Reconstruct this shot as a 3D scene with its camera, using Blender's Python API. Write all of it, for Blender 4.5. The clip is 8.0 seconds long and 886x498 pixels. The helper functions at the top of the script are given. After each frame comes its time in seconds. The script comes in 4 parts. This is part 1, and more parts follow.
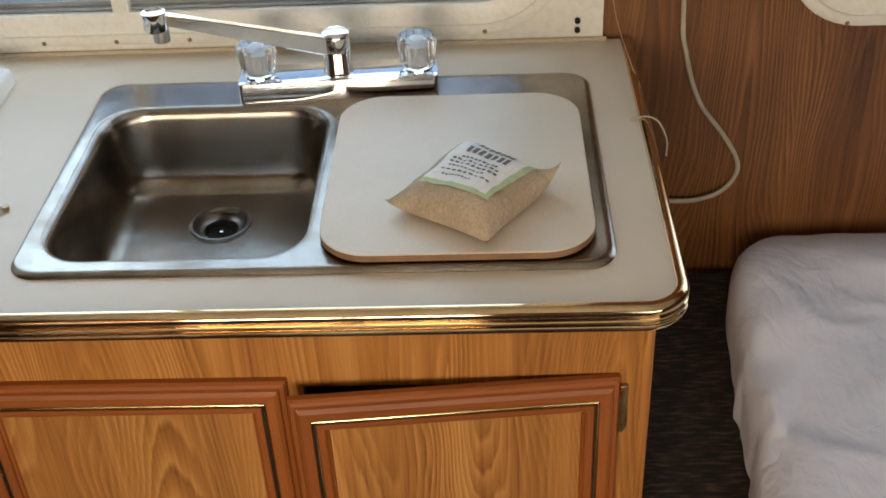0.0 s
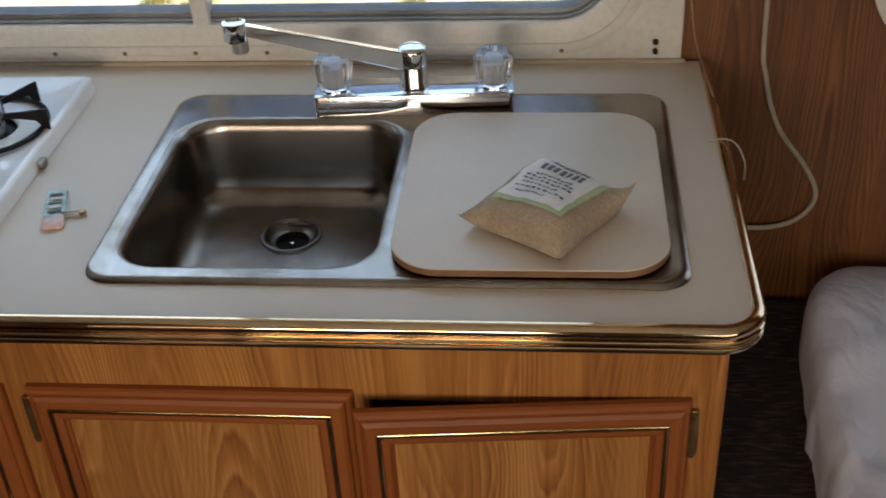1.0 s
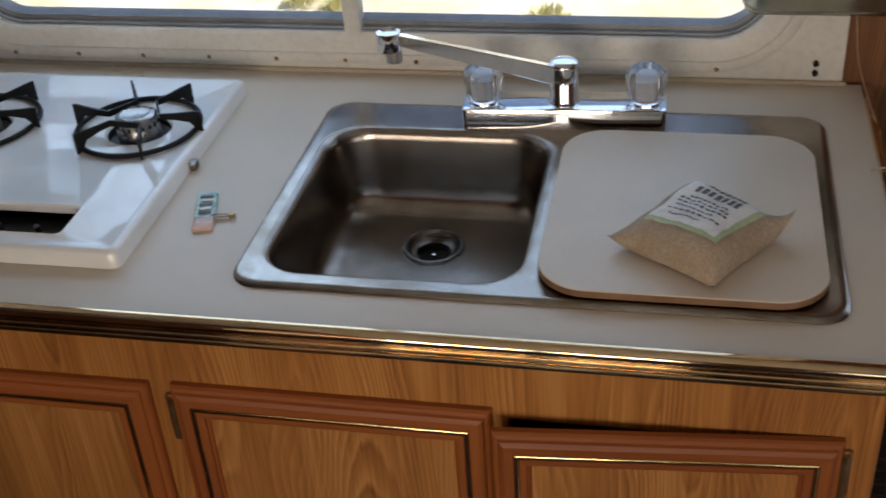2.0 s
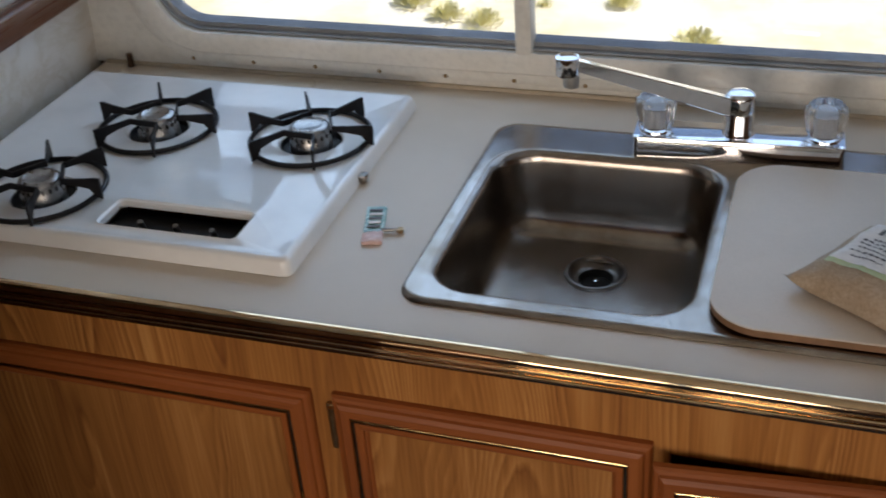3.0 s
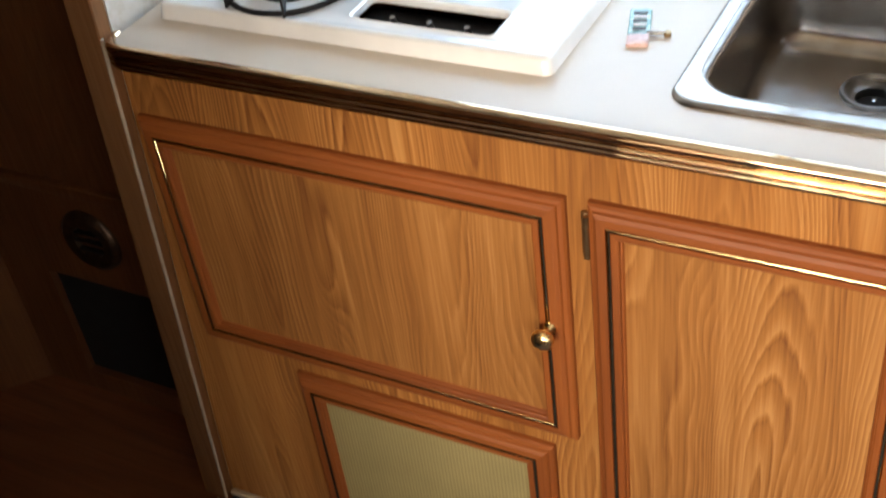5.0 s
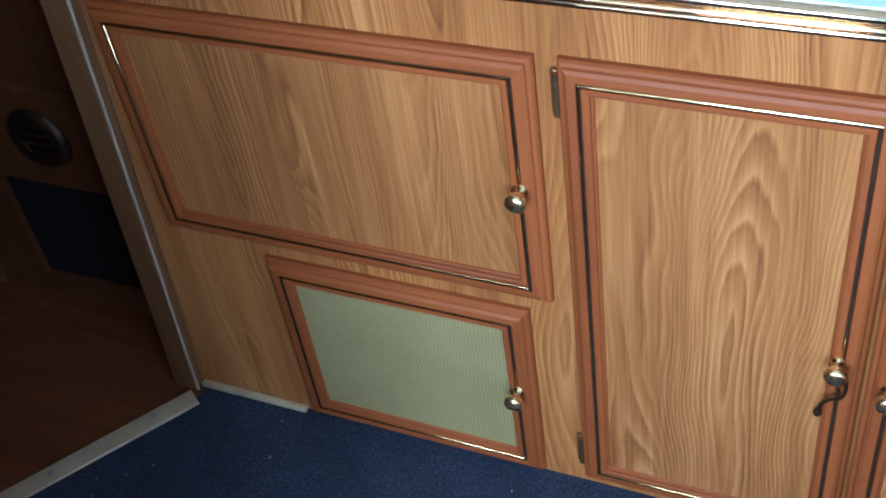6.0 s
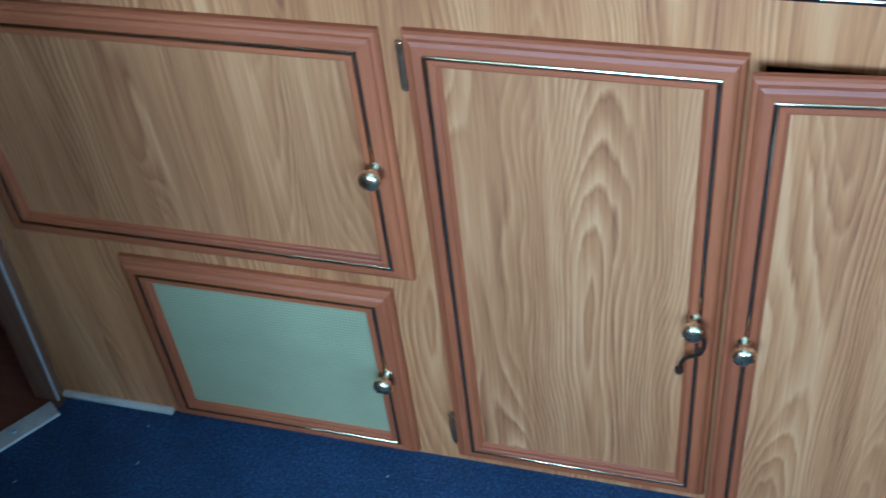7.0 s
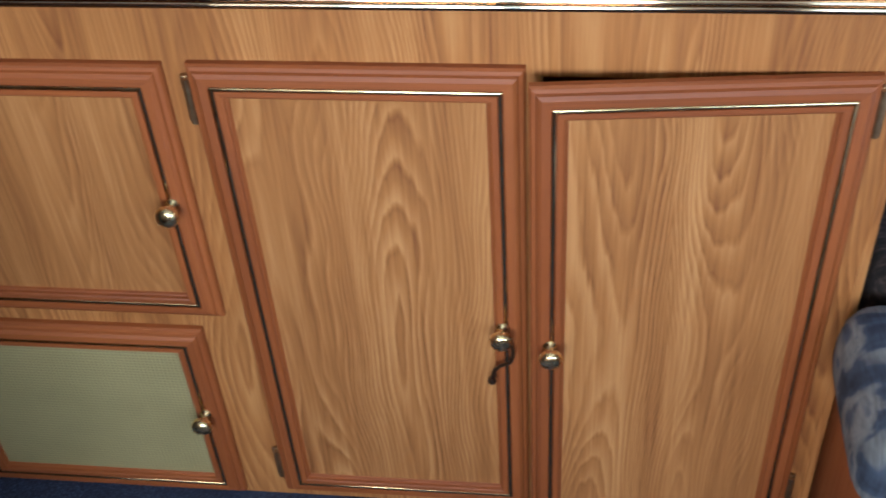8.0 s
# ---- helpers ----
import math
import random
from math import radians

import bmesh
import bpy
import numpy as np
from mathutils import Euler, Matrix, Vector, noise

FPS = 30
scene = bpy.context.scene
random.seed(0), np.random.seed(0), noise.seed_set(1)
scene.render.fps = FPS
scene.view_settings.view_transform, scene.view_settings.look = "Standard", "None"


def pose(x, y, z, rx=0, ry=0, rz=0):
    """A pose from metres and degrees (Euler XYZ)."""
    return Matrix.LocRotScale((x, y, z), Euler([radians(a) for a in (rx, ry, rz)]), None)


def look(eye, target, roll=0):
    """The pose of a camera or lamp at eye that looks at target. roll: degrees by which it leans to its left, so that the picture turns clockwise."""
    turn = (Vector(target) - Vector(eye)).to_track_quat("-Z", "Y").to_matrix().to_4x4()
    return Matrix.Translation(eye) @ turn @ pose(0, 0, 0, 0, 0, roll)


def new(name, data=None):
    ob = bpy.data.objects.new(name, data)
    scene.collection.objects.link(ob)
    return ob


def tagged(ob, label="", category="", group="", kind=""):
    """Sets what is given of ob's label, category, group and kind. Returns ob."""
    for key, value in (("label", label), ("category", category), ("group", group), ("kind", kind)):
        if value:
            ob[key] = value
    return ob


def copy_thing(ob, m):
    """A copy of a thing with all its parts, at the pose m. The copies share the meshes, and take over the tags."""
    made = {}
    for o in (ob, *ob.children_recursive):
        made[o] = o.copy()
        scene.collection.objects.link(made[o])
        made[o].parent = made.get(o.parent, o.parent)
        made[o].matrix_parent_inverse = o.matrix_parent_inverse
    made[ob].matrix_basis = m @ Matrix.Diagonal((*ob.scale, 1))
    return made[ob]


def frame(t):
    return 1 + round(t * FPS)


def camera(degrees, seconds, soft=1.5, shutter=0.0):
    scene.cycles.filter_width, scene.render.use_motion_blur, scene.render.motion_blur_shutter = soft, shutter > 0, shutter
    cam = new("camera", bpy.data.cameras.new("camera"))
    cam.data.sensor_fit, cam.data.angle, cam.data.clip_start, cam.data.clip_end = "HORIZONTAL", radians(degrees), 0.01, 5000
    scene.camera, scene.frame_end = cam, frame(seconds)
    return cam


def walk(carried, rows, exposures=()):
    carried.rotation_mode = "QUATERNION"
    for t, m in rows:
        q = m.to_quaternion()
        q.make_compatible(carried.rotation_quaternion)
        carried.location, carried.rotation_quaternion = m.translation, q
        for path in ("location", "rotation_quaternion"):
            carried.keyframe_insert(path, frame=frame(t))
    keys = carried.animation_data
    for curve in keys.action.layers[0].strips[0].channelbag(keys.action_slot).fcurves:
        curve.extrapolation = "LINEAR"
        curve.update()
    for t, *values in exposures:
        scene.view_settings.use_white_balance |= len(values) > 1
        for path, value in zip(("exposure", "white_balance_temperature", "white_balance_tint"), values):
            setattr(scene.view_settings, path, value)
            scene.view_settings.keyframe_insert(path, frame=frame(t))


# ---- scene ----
cam = camera(41.0, 8.0, 1.7, 0.4)
PATH = [
    (0, (0.121, -0.949, 1.644), (0.038, 0.675, 0.48), -2.9),
    (0.5, (0.125, -0.955, 1.638), (0.003, 0.687, 0.502), -3.0),
    (1, (0.112, -0.948, 1.629), (-0.078, 0.696, 0.506), -3.2),
    (2.5, (0.057, -0.928, 1.635), (-0.434, 0.675, 0.543), -4.6),
    (3, (0.028, -0.937, 1.643), (-0.561, 0.646, 0.571), -4.6),
    (3.5, (0.005, -0.938, 1.629), (-0.701, 0.619, 0.59), -5.1),
    (4, (-0.022, -0.941, 1.611), (-0.824, 0.557, 0.556), -6.0),
    (4.5, (-0.034, -0.948, 1.581), (-0.892, 0.464, 0.454), -7.4),
    (5, (-0.066, -0.958, 1.564), (-0.896, 0.377, 0.329), -8.3),
    (5.2, (-0.082, -0.966, 1.564), (-0.883, 0.346, 0.285), -8.6),
    (6.3, (-0.101, -1.0, 1.521), (-0.756, 0.282, 0.133), -9.6),
    (6.5, (-0.1, -1.002, 1.514), (-0.716, 0.293, 0.12), -9.2),
    (7, (-0.084, -1.003, 1.502), (-0.582, 0.344, 0.11), -7.4),
    (7.5, (-0.065, -1.005, 1.492), (-0.427, 0.399, 0.114), -5.5),
    (8, (-0.044, -1.021, 1.493), (-0.274, 0.425, 0.131), -4.3),
]
EXPOSURE = [(0.0, 0.80, 6900, 9), (0.5, 0.24, 6750, 12), (1.0, 0.06, 6600, 13), (2.5, -0.10, 6350, 15), (3.5, 0.0, 6250, 15), (4.0, 0.20, 6300, 15), (4.5, 1.0, 6400, 14),
            (5.2, 1.70, 6550, 10), (6.3, 1.87, 3180, -8), (7.0, 1.86, 3000, -10), (7.5, 1.76, 3850, -3), (8.0, 1.50, 4450, 2)]
walk(cam, [(t, look(eye, target, roll)) for t, eye, target, roll in PATH], EXPOSURE)

# ---- light ----
world = bpy.data.worlds.new("world")
scene.world = world
world.use_nodes = True
wn = world.node_tree
sky = wn.nodes.new("ShaderNodeTexSky")
sky.sky_type = "NISHITA"
sky.sun_disc = False
sky.sun_elevation, sky.sun_rotation = radians(58), radians(90)
sky.air_density, sky.dust_density = 1.0, 1.0
wn.nodes["Background"].inputs[1].default_value = 0.15
wn.links.new(sky.outputs[0], wn.nodes["Background"].inputs[0])

sun_data = bpy.data.lights.new("sun", "SUN")
sun_data.energy, sun_data.angle, sun_data.color = 5.0, radians(0.5), (1.0, 0.95, 0.86)
sun = new("sun", sun_data)
sun.matrix_world = look((3.0, 0.0, 4.8), (0, 0, 0))


def window_lamp(name, eye, target, wide, high, watts, colour):
    d = bpy.data.lights.new(name, "AREA")
    d.shape, d.size, d.size_y, d.energy, d.color = "RECTANGLE", wide, high, watts, colour
    o = new(name, d)
    o.matrix_world = look(eye, target)
    return o


# daylight in the upper part of the window over the counter, and in the opening across the aisle
window_lamp("window_daylight", (-0.68, 0.618, 1.270), (-0.68, -0.4, 1.17), 0.54, 0.40, 1.60, (0.56, 0.78, 1.0))
window_lamp("window_daylight", (-0.10, 0.618, 1.270), (-0.10, -0.4, 1.17), 0.54, 0.40, 1.00, (0.56, 0.78, 1.0))
window_lamp("opposite_window_daylight", (-0.40, -1.73, 1.20), (-0.40, 0.0, 1.0), 0.38, 0.46, 7.0, (1.0, 0.83, 0.63))
window_lamp("opposite_window_daylight", (0.02, -1.73, 1.20), (0.02, 0.0, 1.0), 0.30, 0.46, 5.0, (1.0, 0.83, 0.63))
# fill lamp added on the right to brighten that side; no window known there
window_lamp("added_right_fill", (1.10, -1.73, 1.20), (0.3, 0.0, 0.6), 1.0, 0.62, 4.0, (1.0, 0.86, 0.68))
window_lamp("bed_window_daylight", (0.95, 0.614, 1.22), (0.95, -0.4, 0.6), 0.6, 0.4, 0.85, (0.70, 0.84, 1.0))


# ---- materials ----
def mat(name):
    m = bpy.data.materials.new(name)
    m.use_nodes = True
    nt = m.node_tree
    return m, nt, nt.nodes["Principled BSDF"]


def nd(nt, kind, **inputs):
    n = nt.nodes.new(kind)
    for k, v in inputs.items():
        n.inputs[k.replace("_", " ")].default_value = v
    return n


def ramp(nt, src, stops):
    r = nt.nodes.new("ShaderNodeValToRGB")
    e = r.color_ramp.elements
    while len(e) < len(stops):
        e.new(0.5)
    for k, (p, c) in enumerate(stops):
        e[k].position, e[k].color = p, (*c, 1) if len(c) == 3 else c
    nt.links.new(src, r.inputs[0])
    return r


def math_node(nt, op, a, b=None):
    n = nt.nodes.new("ShaderNodeMath")
    n.operation = op
    for k, v in enumerate((a, b)):
        if v is None:
            continue
        if isinstance(v, (int, float)):
            n.inputs[k].default_value = v
        else:
            nt.links.new(v, n.inputs[k])
    return n.outputs[0]


def mix_rgb(nt, fac, a, b, mode="MIX"):
    n = nt.nodes.new("ShaderNodeMix")
    n.data_type, n.blend_type = "RGBA", mode
    for k, v in ((0, fac), (6, a), (7, b)):
        if isinstance(v, (int, float)):
            n.inputs[k].default_value = v
        elif isinstance(v, tuple):
            n.inputs[k].default_value = (*v, 1)
        else:
            nt.links.new(v, n.inputs[k])
    return n.outputs[2]


def coords(nt, scale, shift=(0, 0, 0)):
    tc = nt.nodes.new("ShaderNodeTexCoord")
    mp = nt.nodes.new("ShaderNodeMapping")
    mp.inputs["Scale"].default_value = scale
    mp.inputs["Location"].default_value = shift
    nt.links.new(tc.outputs["Object"], mp.inputs[0])
    return mp.outputs[0]


def noise_tex(nt, vec, scale, detail=3.0, rough=0.55, w=None, dist=0.0):
    n = nt.nodes.new("ShaderNodeTexNoise")
    n.inputs["Scale"].default_value, n.inputs["Detail"].default_value = scale, detail
    n.inputs["Roughness"].default_value, n.inputs["Distortion"].default_value = rough, dist
    nt.links.new(vec, n.inputs["Vector"])
    if w is not None:
        n.noise_dimensions = "4D"
        nt.links.new(w, n.inputs["W"])
    return n.outputs[0]


def bump(nt, bsdf, src, strength, dist):
    b = nd(nt, "ShaderNodeBump", Strength=strength, Distance=dist)
    nt.links.new(src, b.inputs["Height"])
    nt.links.new(b.outputs[0], bsdf.inputs["Normal"])


def seed_value(nt):
    oi = nt.nodes.new("ShaderNodeObjectInfo")
    return math_node(nt, "MULTIPLY", oi.outputs["Random"], 23.0)


def oak(name, dark, mid, light, along="z", contrast=1.0, rough=0.38, lines=36.0, wide=1.0, arched=False):
    """Oak print: contour lines of a stretched noise make cathedral grain; fine pores run along it."""
    m, nt, b = mat(name)
    across, length = 6.0 * wide, 0.62 * wide
    sc = {"z": (across, across, length), "x": (length, across, across), "y": (across, length, across)}[along]
    fine = {"z": (420, 420, 9.0), "x": (9.0, 420, 420), "y": (420, 9.0, 420)}[along]
    mid_s = {"z": (120, 120, 1.9), "x": (1.9, 120, 120), "y": (120, 1.9, 120)}[along]
    w = seed_value(nt)
    field = noise_tex(nt, coords(nt, sc), 1.0, 1.1, 0.40, w, 0.12)
    streak = noise_tex(nt, coords(nt, mid_s), 1.0, 3.5, 0.62, w, 0.3)
    bent = math_node(nt, "ADD", field, math_node(nt, "MULTIPLY", streak, 0.015))
    bands = math_node(nt, "FRACT", math_node(nt, "MULTIPLY", bent, lines))
    tri = math_node(nt, "ABSOLUTE", math_node(nt, "SUBTRACT", bands, 0.42))
    grain = ramp(nt, tri, ((0.0, (0, 0, 0)), (0.09, (0.35, 0.35, 0.35)), (0.20, (0.80, 0.80, 0.80)), (0.48, (1.1, 1.1, 1.1))))
    pores = noise_tex(nt, coords(nt, fine), 1.0, 2.0, 0.6, w)
    zone = noise_tex(nt, coords(nt, tuple(1.1 * k for k in sc)), 1.0, 1.0, 0.5, math_node(nt, "ADD", w, 5.0))
    here = ramp(nt, zone, ((0.44, (0.06, 0.06, 0.06)), (0.60, (1, 1, 1))) if arched else ((0.34, (0.10, 0.10, 0.10)), (0.56, (1, 1, 1))))
    ring = math_node(nt, "MULTIPLY", math_node(nt, "SUBTRACT", grain.outputs[0], 0.75), here.outputs[0])
    tone = math_node(nt, "ADD", math_node(nt, "MULTIPLY", ring, (0.11 if arched else 0.21) * contrast), math_node(nt, "MULTIPLY", streak, 0.42))
    if arched:
        # growth rings cut nearly along the trunk: nested arches in columns, straight lines between them
        xyz = nt.nodes.new("ShaderNodeSeparateXYZ")
        nt.links.new(coords(nt, (1, 1, 1)), xyz.inputs[0])
        warp = noise_tex(nt, coords(nt, (5.0, 5.0, 1.5)), 1.0, 2.0, 0.5, w)
        drift = noise_tex(nt, coords(nt, (4.6, 4.6, 0.45)), 1.0, 1.0, 0.5, math_node(nt, "ADD", w, 3.0))
        jag = noise_tex(nt, coords(nt, (85, 85, 5.0)), 1.0, 3.0, 0.65, w)
        u = math_node(nt, "ADD", math_node(nt, "ADD", xyz.outputs[0], xyz.outputs[1]), math_node(nt, "MULTIPLY", warp, 0.17))
        off = math_node(nt, "PINGPONG", math_node(nt, "ADD", u, math_node(nt, "MULTIPLY", w, 0.013)), 0.074)
        turn = math_node(nt, "ADD", math_node(nt, "MULTIPLY", xyz.outputs[2], 2.3), math_node(nt, "ADD", math_node(nt, "MULTIPLY", drift, 7.0), w))
        depth = math_node(nt, "MULTIPLY", math_node(nt, "SINE", turn), 0.052)
        rad = math_node(nt, "SQRT", math_node(nt, "ADD", math_node(nt, "MULTIPLY", off, off), math_node(nt, "MULTIPLY", depth, depth)))
        wide_rings = math_node(nt, "MULTIPLY", rad, math_node(nt, "ADD", math_node(nt, "MULTIPLY", rad, 1150.0), 48.0))
        f = math_node(nt, "ADD", wide_rings, math_node(nt, "MULTIPLY", jag, 1.0))
        f = math_node(nt, "ADD", f, math_node(nt, "MULTIPLY", field, 3.5))
        arc = ramp(nt, math_node(nt, "FRACT", f), ((0.0, (0.22, 0.22, 0.22)), (0.10, (0.55, 0.55, 0.55)), (0.22, (1.1, 1.1, 1.1)), (0.42, (0.85, 0.85, 0.85)), (0.66, (0.56, 0.56, 0.56)), (0.90, (0.42, 0.42, 0.42)), (1.0, (0.22, 0.22, 0.22))))
        power = ramp(nt, zone, ((0.36, (0.42, 0.42, 0.42)), (0.56, (1, 1, 1))))
        patch = ramp(nt, noise_tex(nt, coords(nt, (26, 26, 3.5)), 1.0, 2.0, 0.5, w), ((0.34, (0.25, 0.25, 0.25)), (0.60, (1, 1, 1))))
        arc = math_node(nt, "MULTIPLY", math_node(nt, "SUBTRACT", arc.outputs[0], 0.60), math_node(nt, "MULTIPLY", power.outputs[0], patch.outputs[0]))
        tone = math_node(nt, "ADD", math_node(nt, "MULTIPLY", streak, 0.42), math_node(nt, "MULTIPLY", arc, 0.46 * contrast))
        column = noise_tex(nt, coords(nt, (34, 34, 0.9)), 1.0, 2.0, 0.55, math_node(nt, "ADD", w, 17.0))
        tone = math_node(nt, "ADD", tone, math_node(nt, "MULTIPLY", math_node(nt, "SUBTRACT", column, 0.5), 0.42))
    slow = noise_tex(nt, coords(nt, tuple(2.4 * k for k in sc)), 1.0, 2.0, 0.5, math_node(nt, "ADD", w, 11.0))
    tone = math_node(nt, "ADD", tone, math_node(nt, "MULTIPLY", math_node(nt, "SUBTRACT", slow, 0.38 if arched else 0.35), 0.55))
    tone = math_node(nt, "ADD", tone, math_node(nt, "MULTIPLY", math_node(nt, "SUBTRACT", pores, 0.5), 0.38))
    tone = math_node(nt, "ADD", tone, 0.195)
    cr = ramp(nt, tone, ((0.18, dark), (0.50, mid), (0.80, light)))
    big = noise_tex(nt, coords(nt, (2.2, 2.2, 1.1)), 1.0, 2.0, 0.5, w)
    col = mix_rgb(nt, 0.35, cr.outputs[0], ramp(nt, big, ((0.3, (0.55, 0.5, 0.45)), (0.7, (1, 1, 1)))).outputs[0], "MULTIPLY")
    nt.links.new(col, b.inputs["Base Color"])
    rr = ramp(nt, pores, ((0.3, (rough + 0.14,) * 3), (0.7, (rough - 0.04,) * 3)))
    nt.links.new(rr.outputs[0], b.inputs["Roughness"])
    bump(nt, b, pores, 0.12, 0.0006)
    return m


OAK = oak("oak_print", (0.19, 0.062, 0.015), (0.43, 0.180, 0.043), (0.60, 0.298, 0.090), contrast=1.25, lines=26.0, arched=True)
OAK_PANEL = oak("oak_door_panel", (0.19, 0.064, 0.016), (0.42, 0.182, 0.047), (0.61, 0.312, 0.104), contrast=0.95, lines=24.0, arched=True)
EDGEWOOD = oak("brown_edge_strip", (0.12, 0.050, 0.018), (0.23, 0.105, 0.040), (0.32, 0.160, 0.068), "z", 0.5, 0.42)
STAIN_V = oak("stained_wood_upright", (0.19, 0.050, 0.010), (0.30, 0.085, 0.016), (0.38, 0.122, 0.025), "z", 0.25, 0.48)
STAIN_H = oak("stained_wood_level", (0.19, 0.050, 0.010), (0.30, 0.085, 0.016), (0.38, 0.122, 0.025), "x", 0.25, 0.48)
WALNUT = oak("brown_wall_panel", (0.042, 0.014, 0.004), (0.165, 0.062, 0.016), (0.28, 0.122, 0.034), "z", 1.2, 0.42, 14.0, 0.8, True)
DARKWOOD = oak("dark_red_wood", (0.045, 0.015, 0.006), (0.12, 0.040, 0.015), (0.19, 0.068, 0.026), "y", 0.4, 0.25)
BROWNPLY = oak("brown_cabinet_board", (0.09, 0.030, 0.009), (0.155, 0.058, 0.018), (0.21, 0.088, 0.029), "z", 0.5, 0.45)
PLANK = oak("brown_floor_print", (0.085, 0.027, 0.010), (0.175, 0.058, 0.020), (0.26, 0.096, 0.036), "x", 0.6, 0.35, 10.0)


def plain(name, c1, c2, rough, scale=12.0, metal=0.0, fine=140.0, relief=0.05, rough2=None, spec=0.5):
    """A surface with slow blotches of two near colours, fine relief and uneven gloss."""
    m, nt, b = mat(name)
    big = noise_tex(nt, coords(nt, (1, 1, 1)), scale, 4.0, 0.6)
    small = noise_tex(nt, coords(nt, (1, 1, 1)), fine, 3.0, 0.6)
    cr = ramp(nt, big, ((0.32, c1), (0.68, c2)))
    speck = ramp(nt, small, ((0.30, (0.90, 0.90, 0.90)), (0.55, (1, 1, 1))))
    nt.links.new(mix_rgb(nt, 1.0, cr.outputs[0], speck.outputs[0], "MULTIPLY"), b.inputs["Base Color"])
    r2 = rough + 0.10 if rough2 is None else rough2
    nt.links.new(ramp(nt, big, ((0.3, (rough,) * 3), (0.7, (r2,) * 3))).outputs[0], b.inputs["Roughness"])
    b.inputs["Metallic"].default_value = metal
    b.inputs["Specular IOR Level"].default_value = spec
    if relief:
        bump(nt, b, small, relief, 0.0008)
    return m


LAMINATE = plain("cream_laminate", (0.60, 0.52, 0.425), (0.65, 0.572, 0.48), 0.36, 5.0, 0, 800.0, 0.03)
BOARD = plain("cream_board", (0.61, 0.525, 0.43), (0.66, 0.58, 0.485), 0.34, 7.0, 0, 800.0, 0.02)
BOARD_EDGE = plain("brown_board_edge", (0.16, 0.085, 0.04), (0.24, 0.13, 0.07), 0.6, 30.0)
ENAMEL = plain("white_enamel", (0.76, 0.765, 0.76), (0.775, 0.775, 0.77), 0.03, 3.0, 0, 9.0, 0.0, 0.05, 0.75)
FRAMEW = plain("cream_window_frame", (0.70, 0.68, 0.62), (0.78, 0.76, 0.71), 0.42, 9.0, 0, 90.0, 0.06)
RUBBER = plain("grey_window_channel", (0.26, 0.28, 0.30), (0.38, 0.40, 0.42), 0.35, 14.0, 0.3, 90.0, 0.05)
DULL = plain("dull_steel", (0.19, 0.18, 0.165), (0.30, 0.28, 0.26), 0.30, 60.0, 1.0)
ALU = plain("brushed_aluminium", (0.45, 0.45, 0.44), (0.62, 0.62, 0.61), 0.30, 60.0, 1.0)
CASTALU = plain("cast_aluminium", (0.30, 0.29, 0.28), (0.44, 0.43, 0.42), 0.22, 90.0, 1.0, 200.0, 0.10, 0.42)
CHROME = plain("chrome", (0.78, 0.79, 0.80), (0.86, 0.86, 0.87), 0.05, 20.0, 1.0, 90.0, 0.0, 0.11)
ANTIQUE = plain("antique_brass", (0.26, 0.17, 0.08), (0.40, 0.27, 0.14), 0.30, 60.0, 0.9)
BRASS = plain("polished_brass", (0.76, 0.55, 0.24), (0.88, 0.69, 0.36), 0.10, 40.0, 1.0, 120.0, 0.03, 0.20)
GOLD = plain("gold_edge_trim", (0.60, 0.43, 0.25), (0.74, 0.56, 0.36), 0.05, 18.0, 1.0, 120.0, 0.02, 0.11)
KNOB = plain("brass_knob", (0.80, 0.58, 0.25), (0.92, 0.73, 0.40), 0.20, 90.0, 1.0, 160.0, 0.10, 0.34)
ALMOND = plain("almond_metal", (0.52, 0.41, 0.26), (0.63, 0.51, 0.35), 0.40, 20.0)
BRONZE = plain("dark_bronze", (0.05, 0.03, 0.02), (0.11, 0.065, 0.035), 0.35, 60.0, 0.8)
BLACK = plain("black_iron", (0.006, 0.006, 0.007), (0.013, 0.012, 0.013), 0.45, 60.0, 0.0, 300.0, 0.12, None, 0.25)
# near-black that stands in for the shade inside openings and small holes
HOLE_SHADE = plain("black_hole_shade", (0.004, 0.004, 0.004), (0.008, 0.007, 0.007), 0.8, 30.0)
CORD = plain("white_cord", (0.37, 0.33, 0.26), (0.46, 0.42, 0.33), 0.5, 40.0)
TWINE = plain("tan_wire", (0.34, 0.25, 0.16), (0.44, 0.33, 0.22), 0.5, 40.0)
CAULK = plain("white_caulk", (0.42, 0.35, 0.26), (0.56, 0.48, 0.37), 0.6, 30.0)
CEIL = plain("off_white_board", (0.60, 0.58, 0.53), (0.66, 0.64, 0.58), 0.7, 3.0)
PINK = plain("pink_foil", (0.58, 0.36, 0.33), (0.70, 0.52, 0.48), 0.35, 90.0)
TEAL = plain("teal_foil", (0.17, 0.37, 0.35), (0.42, 0.58, 0.55), 0.22, 160.0)
PAPER = plain("white_paper", (0.72, 0.71, 0.70), (0.78, 0.77, 0.76), 0.6, 30.0)
GREEN = plain("green_print", (0.42, 0.52, 0.30), (0.48, 0.58, 0.36), 0.6, 60.0)
INK = plain("dark_ink", (0.09, 0.09, 0.10), (0.15, 0.15, 0.16), 0.6, 90.0)
CARD = plain("tan_card", (0.48, 0.40, 0.29), (0.56, 0.48, 0.37), 0.7, 60.0)
DRYGROUND = plain("dry_grass_ground", (0.74, 0.67, 0.42), (0.86, 0.84, 0.76), 0.9, 1.6, 0, 14.0, 0.3)
